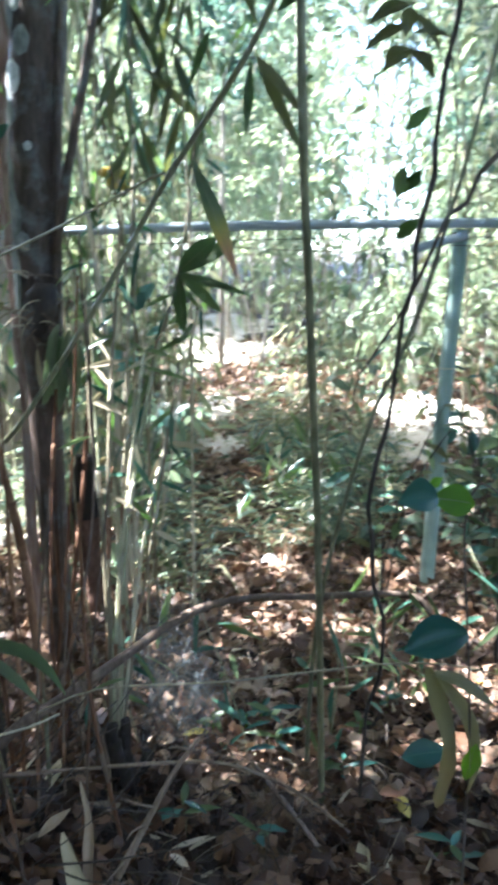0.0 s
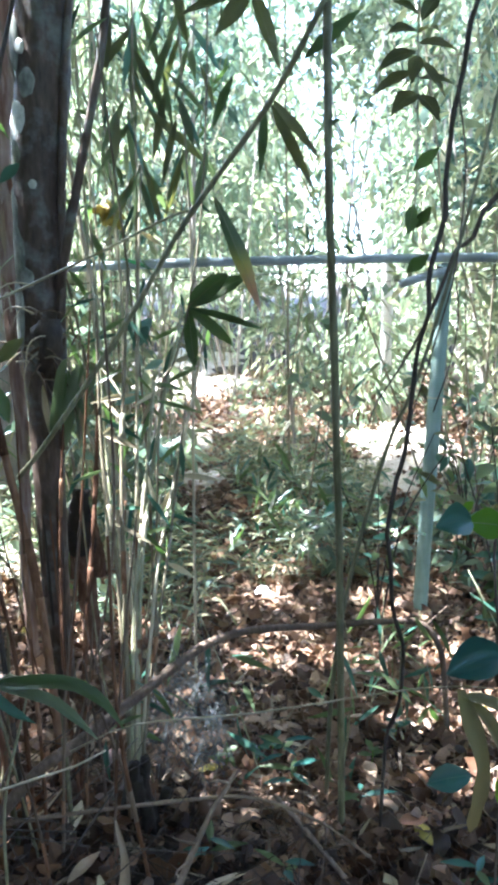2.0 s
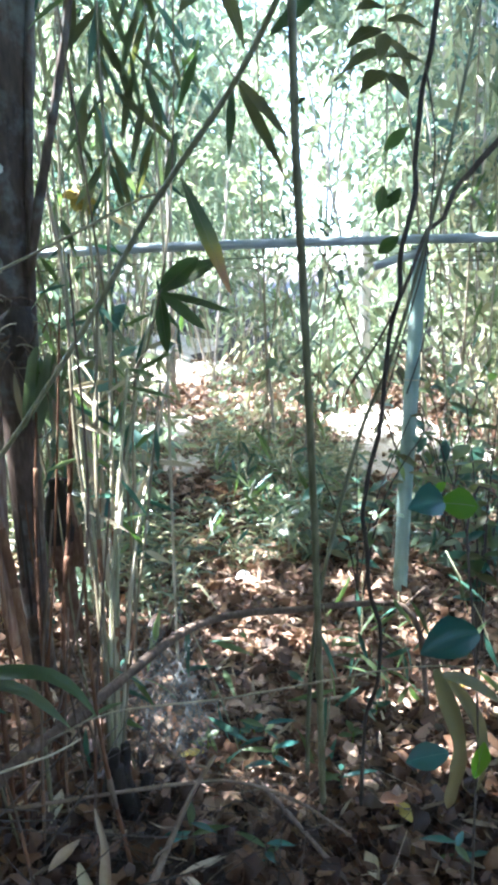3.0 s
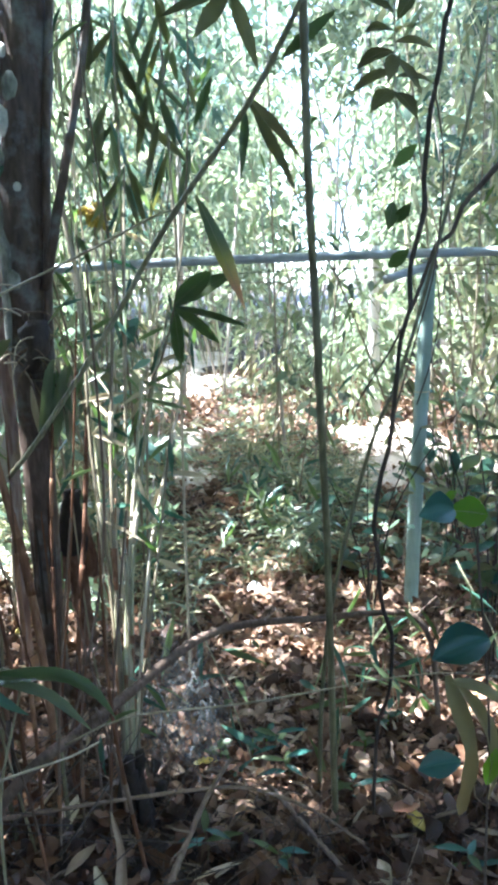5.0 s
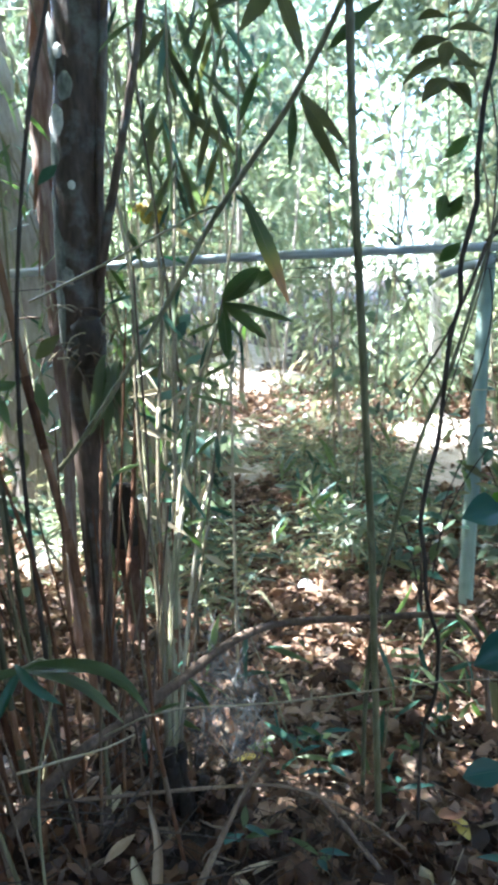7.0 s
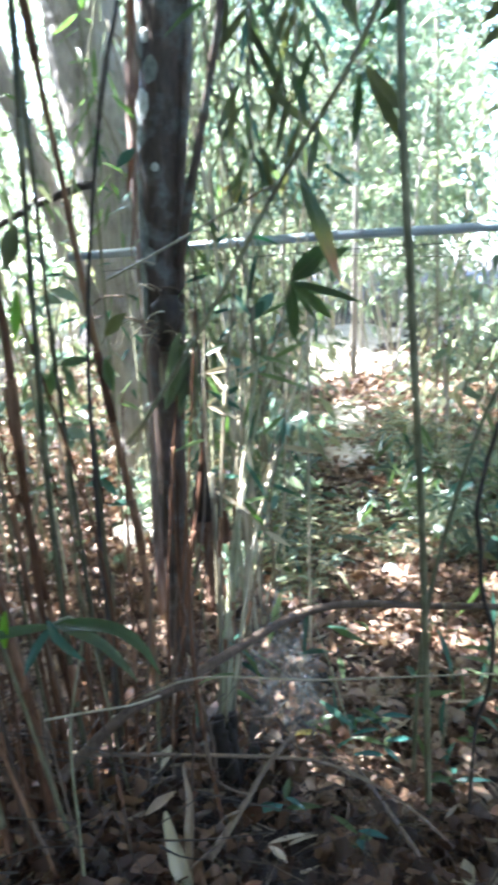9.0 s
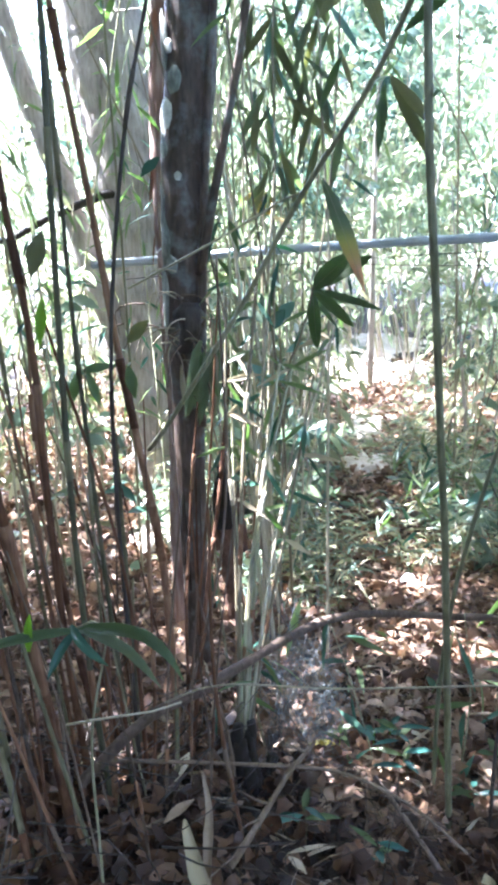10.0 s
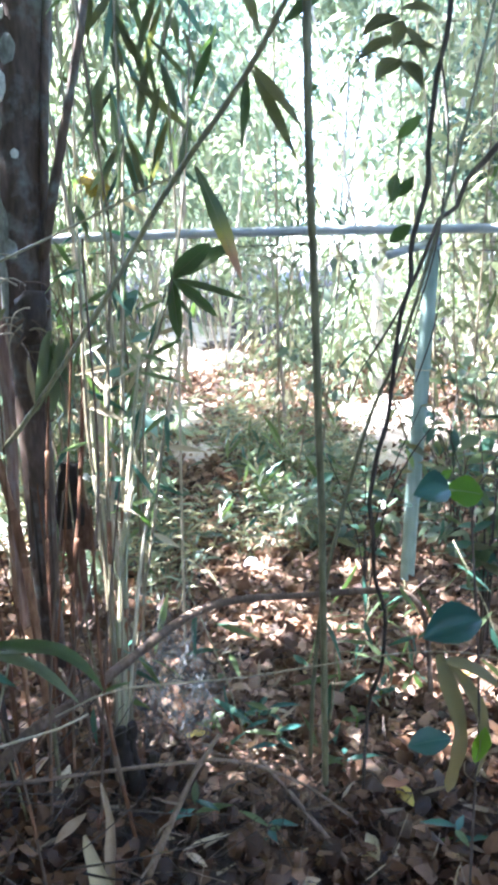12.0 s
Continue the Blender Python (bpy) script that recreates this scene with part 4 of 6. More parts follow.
for a, b, w in (((0.395, 1.905, 1.847), (0.448, 1.862, 1.895), 0.034), ((0.397, 1.905, 1.762), (0.371, 1.862, 1.685), 0.043), ((0.401, 1.905, 1.705), (0.431, 1.862, 1.753), 0.034),
                ((0.382, 1.905, 1.593), (0.428, 1.862, 1.637), 0.038)):
    leaf_on(vine, a, b, w, M_LEAF, face=(0.3, -1, 0.3), wide=0.45)
part("tendril", tube(((0.410, 1.947, 2.292), (0.413, 1.947, 2.065), (0.411, 1.930, 1.851), (0.400, 1.913, 1.677), (0.438, 1.862, 1.643)), 0.003, 0.002, 6, 0.05, rough=0.1), M_CULM, vine)

def sheath(ob, line, s, r, length, mat):
    """A papery sheath wrapped round a culm, standing off a little at its upper end."""
    c = smooth_line(sorted([tuple(p) for p in line], key=lambda p: p[2]), 0.02)
    k = int(s * (len(c) - 12))
    e = min(len(c) - 1, k + max(3, int(length / 0.02)))
    seg = c[k:e + 1]
    part("sheath", tube(seg[[0, len(seg) // 2, -1]], r * 1.02, r * 1.2, 9, 0.02, rough=0.05), mat, culm_of(ob), "papery dry culm sheath")


# cluster of dark leaves on a thin cane
spray = cane("bamboo_cane", ((-0.305, 2.260, 1.140), (-0.244, 2.188, 1.358), (-0.197, 2.170, 1.512), (-0.152, 2.215, 1.789), (-0.125, 2.260, 2.164), (-0.116, 2.306, 2.502)), 0.0045, 0.003, M_CULM_STRAW, "thin straw cane with a spray of dark green leaves")
for b, w, fc in ((((-0.082, 2.115, 1.608),), 0.058, (0.3, -1, 0.5)), (((-0.020, 2.133, 1.603),), 0.05, (0.3, -1, 0.6)), (((0.013, 2.052, 1.449),), 0.027, (0, -0.8, 0.7)), (((-0.069, 2.079, 1.404),), 0.036, (0.2, -1, 0.4)), (((-0.184, 2.151, 1.338),), 0.042, (-0.3, -1, 0.1))):
    leaf_on(spray, (-0.199, 2.170, 1.515), b[0], w, M_LEAF, face=fc, droop=0.04, blunt=4.0, wide=0.35)

# cane clump at the foot of the tree
CLUMP = [
    (((-0.473, 2.200, 1.503), (-0.463, 2.100, 1.105), (-0.424, 2.000, 0.786), (-0.394, 1.850, 0.282)), 0.0065, M_CULM_STRAW),
    (((-0.309, 2.200, 1.291), (-0.345, 2.050, 0.939), (-0.376, 1.950, 0.630), (-0.383, 1.850, 0.281)), 0.007, M_CULM),
    (((-0.227, 2.400, 1.492), (-0.287, 2.200, 1.220), (-0.348, 2.000, 0.816), (-0.371, 1.850, 0.280)), 0.007, M_CULM),
    (((-0.146, 2.500, 1.450), (-0.237, 2.250, 1.065), (-0.309, 2.050, 0.761), (-0.362, 1.860, 0.273)), 0.006, M_CULM_STRAW),
    (((-0.382, 2.300, 1.638), (-0.405, 2.100, 1.102), (-0.399, 1.950, 0.717), (-0.393, 1.840, 0.306)), 0.007, M_CULM_STRAW),
    (((-0.502, 2.400, 1.753), (-0.457, 2.150, 1.060), (-0.405, 1.950, 0.631), (-0.384, 1.840, 0.305)), 0.0055, M_CULM),
    (((-0.216, 2.300, 1.240), (-0.268, 2.100, 0.867), (-0.330, 1.950, 0.485), (-0.355, 1.860, 0.290)), 0.0055, M_CULM_STRAW),
    (((-0.340, 2.400, 1.957), (-0.363, 2.200, 1.258), (-0.364, 2.000, 0.782), (-0.374, 1.840, 0.304)), 0.006, M_CULM_STRAW),
]
for line, r, mat in CLUMP:
    ob = cane("bamboo_cane", line, r, r * 0.7, mat, "slender straw-green cane growing from a crowded clump", group="cane clump by the tree")
    c = smooth_line(line, 0.05)
    gen = np.random.default_rng(int(r * 1e5) + len(c))
    for k in range(2):
        sheath(ob, line, gen.uniform(0.05, 0.4) + 0.4 * k, r, gen.uniform(0.06, 0.14), (M_CULM_BROWN, M_CULM_STRAW)[k])
    for k in range(7):
        p = c[int(gen.uniform(0, 0.55) * len(c))]
        d = unit((gen.normal(0, 1), gen.normal(0, 0.6), -gen.uniform(0.2, 1.0)))
        leaf_on(ob, p, p + d * gen.uniform(0.09, 0.17), gen.uniform(0.012, 0.02), (M_LEAF, M_LEAF_BLUE, M_LEAF_STRAW)[k % 3], face=(gen.normal(0, 0.5), -1, 0.3), droop=0.1, rows=6)
stump = thing("root_stump", (-0.375, 1.78, 0.1), "dark rotten root stump under the cane clump", "stump")
gen = np.random.default_rng(61)
for k in range(9):
    x, y = -0.37 + gen.normal(0, 0.035), 1.80 + gen.normal(0, 0.035)
    top = (x + gen.normal(0, 0.025), y - 0.02 + gen.normal(0, 0.02), gen.uniform(0.18, 0.34))
    part("root", tube(((x, y, float(height(x, y)) - 0.03), ((x + top[0]) / 2, (y + top[1]) / 2, top[2] * 0.6), top), gen.uniform(0.02, 0.036), 0.014, 9, 0.03, rough=0.2, seed=60 + k), M_HOLE, stump)

# tall canes beside the camera
TALL = [
    (((-0.881, 1.550, 2.342), (-0.861, 1.550, 2.107), (-0.865, 1.600, 1.768), (-0.833, 1.620, 1.378), (-0.825, 1.620, 0.966), (-0.791, 1.600, 0.494), (-0.674, 1.500, -0.053)), 0.0105, 0.008, M_CULM_BROWN, "stout red-brown cane, greyer towards its top"),
    (((-0.752, 1.650, 2.220), (-0.760, 1.650, 1.907), (-0.771, 1.650, 1.459), (-0.765, 1.630, 0.965), (-0.733, 1.600, 0.500), (-0.674, 1.550, 0.131)), 0.0085, 0.0075, M_CULM_DIM, "straight dark green cane"),
    (((-0.802, 1.750, 2.406), (-0.798, 1.750, 2.137), (-0.788, 1.750, 1.822), (-0.777, 1.750, 1.395), (-0.733, 1.720, 0.858), (-0.684, 1.680, 0.372), (-0.644, 1.620, 0.116)), 0.007, 0.005, M_CULM_DIM, "thin dark green cane"),
    (((-0.536, 1.900, 2.447), (-0.588, 1.900, 2.225), (-0.649, 1.900, 2.002), (-0.708, 1.900, 1.661), (-0.736, 1.880, 1.322), (-0.733, 1.850, 0.899), (-0.655, 1.700, 0.274)), 0.0065, 0.005, M_CULM_DARK, "thin dark crooked cane"),
    (((-0.903, 1.950, 2.520), (-0.845, 1.950, 2.103), (-0.796, 1.950, 1.775), (-0.747, 1.950, 1.397), (-0.683, 1.930, 1.050), (-0.622, 1.900, 0.712), (-0.568, 1.800, 0.219)), 0.0125, 0.008, M_CULM_BROWN, "peeling brown cane leaning on the tree"),
    (((-0.831, 1.300, 1.311), (-0.828, 1.400, 1.033), (-0.805, 1.450, 0.654), (-0.696, 1.400, 0.035)), 0.014, 0.012, M_CULM_BROWN, "thick dark brown cane leaning outwards"),
    (((-0.928, 1.350, 0.908), (-0.899, 1.400, 0.519), (-0.794, 1.350, 0.063)), 0.012, 0.010, M_CULM_DIM, "grey-green cane leaning outwards"),
    (((-0.881, 1.700, 1.574), (-0.887, 1.700, 1.098), (-0.808, 1.660, 0.629), (-0.692, 1.600, 0.160)), 0.009, 0.0025, M_CULM_BROWN, "red-brown cane with loose sheaths"),
    (((-1.063, 1.800, 1.804), (-1.034, 1.800, 1.459), (-0.992, 1.780, 1.078), (-0.898, 1.700, 0.516), (-0.767, 1.600, 0.059)), 0.006, 0.005, M_CULM_DIM, "thin grey-green cane by the tree"),
    (((-0.788, 2.000, 1.103), (-0.763, 1.950, 0.776), (-0.694, 1.800, 0.391), (-0.621, 1.650, -0.014)), 0.007, 0.006, M_CULM_DIM, "thin grey cane before the tree"),
    (((-0.486, 2.300, 1.351), (-0.503, 2.150, 0.911), (-0.523, 2.000, 0.585), (-0.522, 1.800, 0.225)), 0.0075, 0.006, M_CULM_BROWN, "pale brown cane before the tree"),
    (((-0.610, 2.300, 1.164), (-0.624, 2.200, 0.796), (-0.592, 2.000, 0.485), (-0.515, 1.750, 0.166)), 0.006, 0.004, M_CULM_BROWN, "thin brown cane before the tree"),
]
FAN = [
    (((-0.949, 1.450, 1.153), (-0.875, 1.500, 0.853), (-0.801, 1.500, 0.469), (-0.679, 1.420, -0.035)), 0.010, M_CULM_BROWN),
    (((-0.936, 1.400, 0.987), (-0.869, 1.420, 0.618), (-0.742, 1.360, 0.010)), 0.008, M_CULM_BROWN),
    (((-0.933, 1.350, 0.753), (-0.858, 1.360, 0.395), (-0.780, 1.320, 0.041)), 0.008, M_CULM_DIM),
    (((-0.888, 1.620, 1.379), (-0.865, 1.620, 0.964), (-0.805, 1.580, 0.504), (-0.675, 1.460, -0.072)), 0.007, M_CULM_BROWN),
    (((-0.756, 1.750, 1.365), (-0.752, 1.720, 0.938), (-0.699, 1.620, 0.407), (-0.616, 1.460, -0.061)), 0.006, M_CULM_DIM),
    (((-0.653, 1.900, 1.223), (-0.636, 1.820, 0.742), (-0.584, 1.650, 0.315), (-0.555, 1.460, -0.049)), 0.006, M_CULM_BROWN),
    (((-0.730, 1.700, 0.783), (-0.688, 1.600, 0.336), (-0.627, 1.460, -0.063)), 0.009, M_CULM_BROWN),
    (((-0.566, 1.800, 0.494), (-0.510, 1.600, 0.187), (-0.493, 1.460, -0.037)), 0.006, M_CULM_DIM),
    (((-0.921, 1.320, 0.566), (-0.897, 1.330, 0.302), (-0.845, 1.300, 0.047)), 0.006, M_CULM_DIM),
]


gen = np.random.default_rng(71)
for line, r0, r1, mat, label in TALL + [(a, b, b * 0.3, c, "brown-green cane fanning out from the clump") for a, b, c in FAN]:
    ob = cane("bamboo_cane", line, r0, r1, mat, label, group="tall canes beside the tree")
    for k in range(3):
        sheath(ob, line, (k + gen.uniform(0.1, 0.8)) / 3, r0, gen.uniform(0.10, 0.24), mat if k else M_CULM_BROWN)

# crowded thin stems round the tall canes
gen = np.random.default_rng(51)
for k in range(30):
    x, y = gen.uniform(-0.85, -0.28), gen.uniform(1.25, 2.15)
    if y < 1.5:
        x = gen.uniform(-0.8, -0.45)
    g = float(height(x, y))
    tall = gen.uniform(0.35, 1.5) if k % 3 else gen.uniform(1.4, 2.4)
    if x > -0.58:
        tall = min(tall, 0.9)
    d = np.array([-0.10 - 0.12 * gen.uniform() + 0.3 * (x + 0.5), gen.normal(0.05, 0.08), 1.0]) * tall
    if k % 4 == 3:
        d = d * (-0.6, 1, 1)
    p = np.array([x, y, g - 0.02])
    m = p + d * 0.5 + np.append(gen.normal(0, 0.025, 2) * tall, 0)
    r = gen.uniform(0.0028, 0.0065)
    ob = cane("bamboo_cane", (p, m, p + d), r, r * 0.6, (M_CULM_BROWN, M_CULM_DIM, M_BRANCH, M_TWIG, M_CULM_BROWN)[k % 5], ("thin red-brown dead stem among the canes", "thin dark green stem among the canes", "thin dark brown dead stem among the canes", "thin grey-brown dry stem among the canes", "thin red-brown dead stem among the canes")[k % 5], group="tall canes beside the tree")
    sheath(ob, (p, m, p + d), gen.uniform(0.1, 0.6), r, gen.uniform(0.05, 0.12), M_CULM_BROWN if k % 2 else M_TWIG)

# fallen branches
LYING = [
    (((-0.72, 1.46, 0.30), (-0.585, 1.584, 0.413), (-0.477, 1.69, 0.441), (-0.369, 1.798, 0.475), (-0.183, 2.042, 0.501), (-0.016, 2.233, 0.459), (0.227, 2.330, 0.420), (0.497, 2.360, 0.414), (0.599, 2.360, 0.390), (0.654, 2.360, 0.302), (0.669, 2.340, 0.168), (0.670, 2.300, -0.009)), 0.0155, 0.010, M_BRANCH, "arched brown fallen branch over the leaf litter", 0.07),
    (((-0.677, 1.500, 0.342), (-0.532, 1.550, 0.323), (-0.206, 1.600, 0.312), (-0.048, 1.620, 0.289), (0.116, 1.660, 0.182), (0.243, 1.620, 0.102)), 0.0055, 0.004, M_TWIG, "thin grey fallen branch lying across", 0.1),
    (((-0.104, 1.350, 0.558), (-0.158, 1.300, 0.506), (-0.207, 1.250, 0.433), (-0.250, 1.150, 0.399)), 0.0045, 0.008, M_TWIG, "leaning grey-brown dead stick", 0.05),
    (((0.005, 1.750, 0.203), (0.075, 1.700, 0.139), (0.167, 1.620, 0.058), (0.240, 1.550, -0.005)), 0.006, 0.008, M_BRANCH, "brown dead stick lying in leaves", 0.06),
    (((0.732, 1.950, -0.092), (0.514, 1.950, -0.093), (0.346, 2.000, -0.106), (0.171, 2.050, -0.159)), 0.012, 0.010, M_CULM_DARK, "dark fallen branch half hidden in leaves", 0.1),
]
for line, r0, r1, mat, label, rough in LYING:
    base = tuple(line[0])
    ob = thing("fallen_branch", base, label, "branch")
    part("stem", tube(line, r0, r1, 9, 0.035, rough=rough, seed=int(r0 * 9000)), mat, ob)
    c = smooth_line(line, 0.03)
    for k in range(5):
        i = int(gen.uniform(0.12, 0.88) * len(c))
        d = unit(np.cross(c[i + 1] - c[i], gen.normal(0, 1, 3)) + 0.8 * unit(c[i + 1] - c[i]))
        d[2] = abs(d[2])
        l = gen.uniform(0.03, 0.13)
        part("twig_stub", tube((c[i], c[i] + d * l * 0.5, c[i] + d * l + gen.normal(0, 0.01, 3)), r1 * 0.4, r1 * 0.18, 6, 0.02, rough=0.05), mat, ob)
for line, r in ((((-0.520, 1.050, 0.743), (-0.450, 1.100, 0.735), (-0.392, 1.150, 0.722), (-0.349, 1.200, 0.716)), 0.0026), (((-0.457, 1.400, 0.587), (-0.320, 1.400, 0.643), (-0.061, 1.450, 0.628), (0.180, 1.500, 0.626), (0.314, 1.500, 0.640), (0.44, 1.47, 0.655), (0.56, 1.45, 0.64)), 0.0028)):
    ob = thing("straw", tuple(line[0]), "pale thin straw stalk caught between the canes", "straw")
    part("stem", tube(line, r * 0.9, r * 0.7, 6, 0.04), M_CULM_STRAW, ob)

TORN = ((0, 0.8), (0.2, 1.0), (0.45, 0.82), (0.6, 0.95), (0.8, 0.6), (0.92, 0.45), (1.0, 0.12))
for line, w, mt in ((((-0.335, 1.30, 0.06), (-0.345, 1.30, 0.19), (-0.375, 1.31, 0.29), (-0.40, 1.33, 0.345)), 0.062, M_LEAF_STRAW), (((-0.36, 1.33, 0.08), (-0.35, 1.34, 0.25), (-0.345, 1.35, 0.36), (-0.365, 1.37, 0.44)), 0.03, M_LITTER_TAN), (((-0.48, 1.30, 0.06), (-0.47, 1.31, 0.14), (-0.50, 1.34, 0.19)), 0.04, M_LEAF_STRAW)):
    x, y, z = line[0]
    g = float(height(x, y))
    ob = thing("dry_sheath", (x, y, g), "pale torn bamboo sheath standing among the canes", "dry leaf")
    part("blade", strap(line, w, (-0.4, -1, 0.3), 0.6, TORN), mt, ob)
    part("stalk", tube(((x, y, g - 0.01), (x, y, (g + z) / 2), line[0]), 0.006, 0.005, 6, 0.03), M_CULM_STRAW, ob)

# low leaf spray between the canes
low = cane("bamboo_shoot", ((-0.530, 1.120, 0.894), (-0.451, 1.100, 0.915), (-0.522, 1.150, 0.651), (-0.548, 1.200, 0.344)), 0.003, 0.002, M_CULM, "low bamboo shoot with long arching green leaves", "bamboo shoot", node=0.12)
part("leaf", strap(((-0.53, 1.12, 0.892), (-0.483, 1.10, 0.908), (-0.416, 1.08, 0.920), (-0.364, 1.07, 0.916), (-0.320, 1.06, 0.888), (-0.292, 1.05, 0.850)), 0.025, (0.1, -0.7, 0.8)), M_LEAF, low, "long arching green leaf")
part("leaf", strap(((-0.52, 1.12, 0.90), (-0.456, 1.08, 0.906), (-0.399, 1.07, 0.887), (-0.356, 1.06, 0.851), (-0.334, 1.05, 0.833)), 0.02, (0.1, -0.7, 0.8)), M_LEAF_PALE, low, "yellowing arching leaf")
part("leaf", strap(((-0.53, 1.12, 0.905), (-0.495, 1.08, 0.893), (-0.466, 1.07, 0.874), (-0.434, 1.06, 0.861)), 0.018, (0.1, -0.7, 0.8)), M_LEAF_BLUE, low)
part("leaf", strap(((-0.52, 1.12, 0.894), (-0.58, 1.06, 0.905), (-0.63, 1.02, 0.903), (-0.67, 1.0, 0.885)), 0.022, (0.1, -0.7, 0.8)), M_LEAF, low)
part("leaf", strap(((-0.522, 1.12, 0.895), (-0.535, 1.08, 0.87), (-0.549, 1.05, 0.83)), 0.018, (0.1, -0.9, 0.5)), M_LEAF_BLUE, low)
part("leaf", strap(((-0.587, 1.06, 0.876), (-0.583, 1.06, 0.92), (-0.578, 1.06, 0.95)), 0.018, (0.1, -1, 0.2)), M_LEAF_SUNNY, low)

# broad leaves on a thin stem beside the camera
broad = cane("broadleaf_shoot", ((0.532, 1.450, 1.053), (0.475, 1.420, 1.090), (0.444, 1.400, 1.010), (0.455, 1.380, 0.800), (0.481, 1.400, 0.546), (0.502, 1.450, 0.247)), 0.003, 0.0025, M_CULM_DARK, "thin shoot with a few broad green leaves", "shoot", node=0.0, part_name="stem")
leaf_on(broad, (0.370, 1.340, 1.087), (0.286, 1.300, 1.088), 0.066, M_LEAF_TEAL, "broad blue-green leaf", face=(-0.2, -1, 0.5), wide=0.5, droop=0.15, blunt=2.6, rows=14, fold=0.9)
leaf_on(broad, (0.361, 1.340, 1.084), (0.449, 1.360, 1.065), 0.064, M_LEAF_SUNNY, "bright green leaf with sunlight put into its colour", face=(0.3, -1, 0.4), wide=0.45, droop=0.1, blunt=2.6, rows=14)
leaf_on(broad, (0.356, 1.360, 1.100), (0.389, 1.380, 1.114), 0.02, M_LEAF_SUNNY, face=(0.3, -1, 0.4), wide=0.45)
leaf_on(broad, (0.426, 1.280, 0.830), (0.296, 1.240, 0.815), 0.08, M_LEAF_TEAL, "broad blue-green leaf", face=(0.1, -0.8, 0.7), wide=0.5, droop=0.2, blunt=2.8, rows=14, fold=0.9)
leaf_on(broad, (0.515, 1.660, 0.295), (0.387, 1.620, 0.307), 0.07, M_LEAF_TEAL, "dark broad leaf near the ground", face=(0, -0.8, 0.7), wide=0.5, droop=0.1, blunt=2.8, rows=14, fold=0.4)
leaf_on(broad, (0.479, 1.400, 0.412), (0.498, 1.400, 0.503), 0.05, M_LEAF_SUNNY, face=(0.2, -1, 0.3), wide=0.5)
M_HANG = withered(0.33, 1.6, ((0.42, 0.42, 0.28), (0.45, 0.43, 0.27), (0.42, 0.34, 0.18)))
part("leaf", strap(((0.385, 1.4, 0.69), (0.394, 1.4, 0.660), (0.424, 1.395, 0.572), (0.436, 1.385, 0.507), (0.438, 1.4, 0.441), (0.424, 1.42, 0.325)), 0.044, (-0.5, -1, 0.1), 0.25, ((0, 0.35), (0.12, 0.75), (0.22, 1.0), (0.38, 0.8), (0.5, 0.62), (0.66, 0.8), (0.8, 0.55), (0.92, 0.65), (1.0, 0.1))), M_HANG, broad, "hanging withered straw and yellow leaf, curled")
part("leaf", strap(((0.40, 1.4, 0.67), (0.436, 1.4, 0.625), (0.476, 1.4, 0.548), (0.494, 1.41, 0.437), (0.491, 1.42, 0.361)), 0.036, (0.5, -1, 0.2), 0.8), M_HANG, broad, "hanging withered straw leaf")
part("leaf", strap(((0.392, 1.40, 0.675), (0.425, 1.39, 0.672), (0.46, 1.37, 0.664), (0.515, 1.35, 0.625)), 0.028, (0.1, -0.8, 0.7), 0.3), M_HANG, broad, "withered straw leaf held out level")

# hollow rotten stump behind the tree
H = (-0.705, 3.0)
hollow = thing("hollow_stump", (H[0], H[1], 0.03), "black hollow rotten stump with red-brown edges", "stump")
part("wood", tube(((H[0] + 0.03, H[1] + 0.03, -0.05), (H[0] + 0.01, H[1] + 0.02, 0.25), (H[0], H[1] + 0.02, 0.52)), 0.032, 0.05, 16, 0.04, rough=0.2, seed=20), M_RED, hollow)
# solid black tube: the shade inside the hollow is put into its colour
part("hollow", tube(((H[0] - 0.005, H[1] - 0.035, 0.50), (H[0], H[1] - 0.03, 0.62), (H[0] + 0.01, H[1] - 0.02, 0.77)), 0.062, 0.04, 16, 0.03, rough=0.14, seed=21), M_HOLE, hollow)
for k, (dx, top) in enumerate(((-0.07, 0.62), (0.062, 0.70), (0.075, 0.6), (-0.05, 0.55))):
    part("splinter", tube(((H[0] + dx, H[1], 0.38), (H[0] + dx * 1.05, H[1] - 0.01, 0.5), (H[0] + dx * 0.9, H[1], top)), 0.02, 0.004, 8, 0.03, rough=0.2, seed=70 + k), M_RED, hollow, "red-brown rotten splinter")

# dead twigs and dry leaves caught on the trunk
gen = np.random.default_rng(33)
nest = thing("twig_nest", (-0.70, 2.44, 1.35), "bundle of dead twigs and dry leaves caught on the trunk", "dead twigs")
for k in range(26):
    p = np.array([-0.71, 2.43, 1.42]) + gen.normal(0, 1, 3) * (0.07, 0.02, 0.09)
    d = unit(gen.normal(0, 1, 3) * (1, 0.4, 0.5))
    part("twig", tube((p, p + d * 0.06, p + d * 0.11 + (0, -0.01, -0.03), p + d * 0.14 + gen.normal(0, 0.015, 3) + (0, -0.01, -0.10)), 0.0036, 0.0016, 5, 0.02), (M_TWIG, M_CULM_STRAW)[k % 2], nest)
for k in range(9):
    p = np.array((-0.614, 2.360, 1.315)) + gen.normal(0, 1, 3) * (0.05, 0.02, 0.025)
    part("leaf", blade(p, p + np.array([gen.normal(0, 0.05), -0.02, -gen.uniform(0.12, 0.23)]), 0.03, face=(gen.normal(0, 0.5), -1, 0)), (M_LEAF_STRAW, M_LEAF)[k % 2], nest)
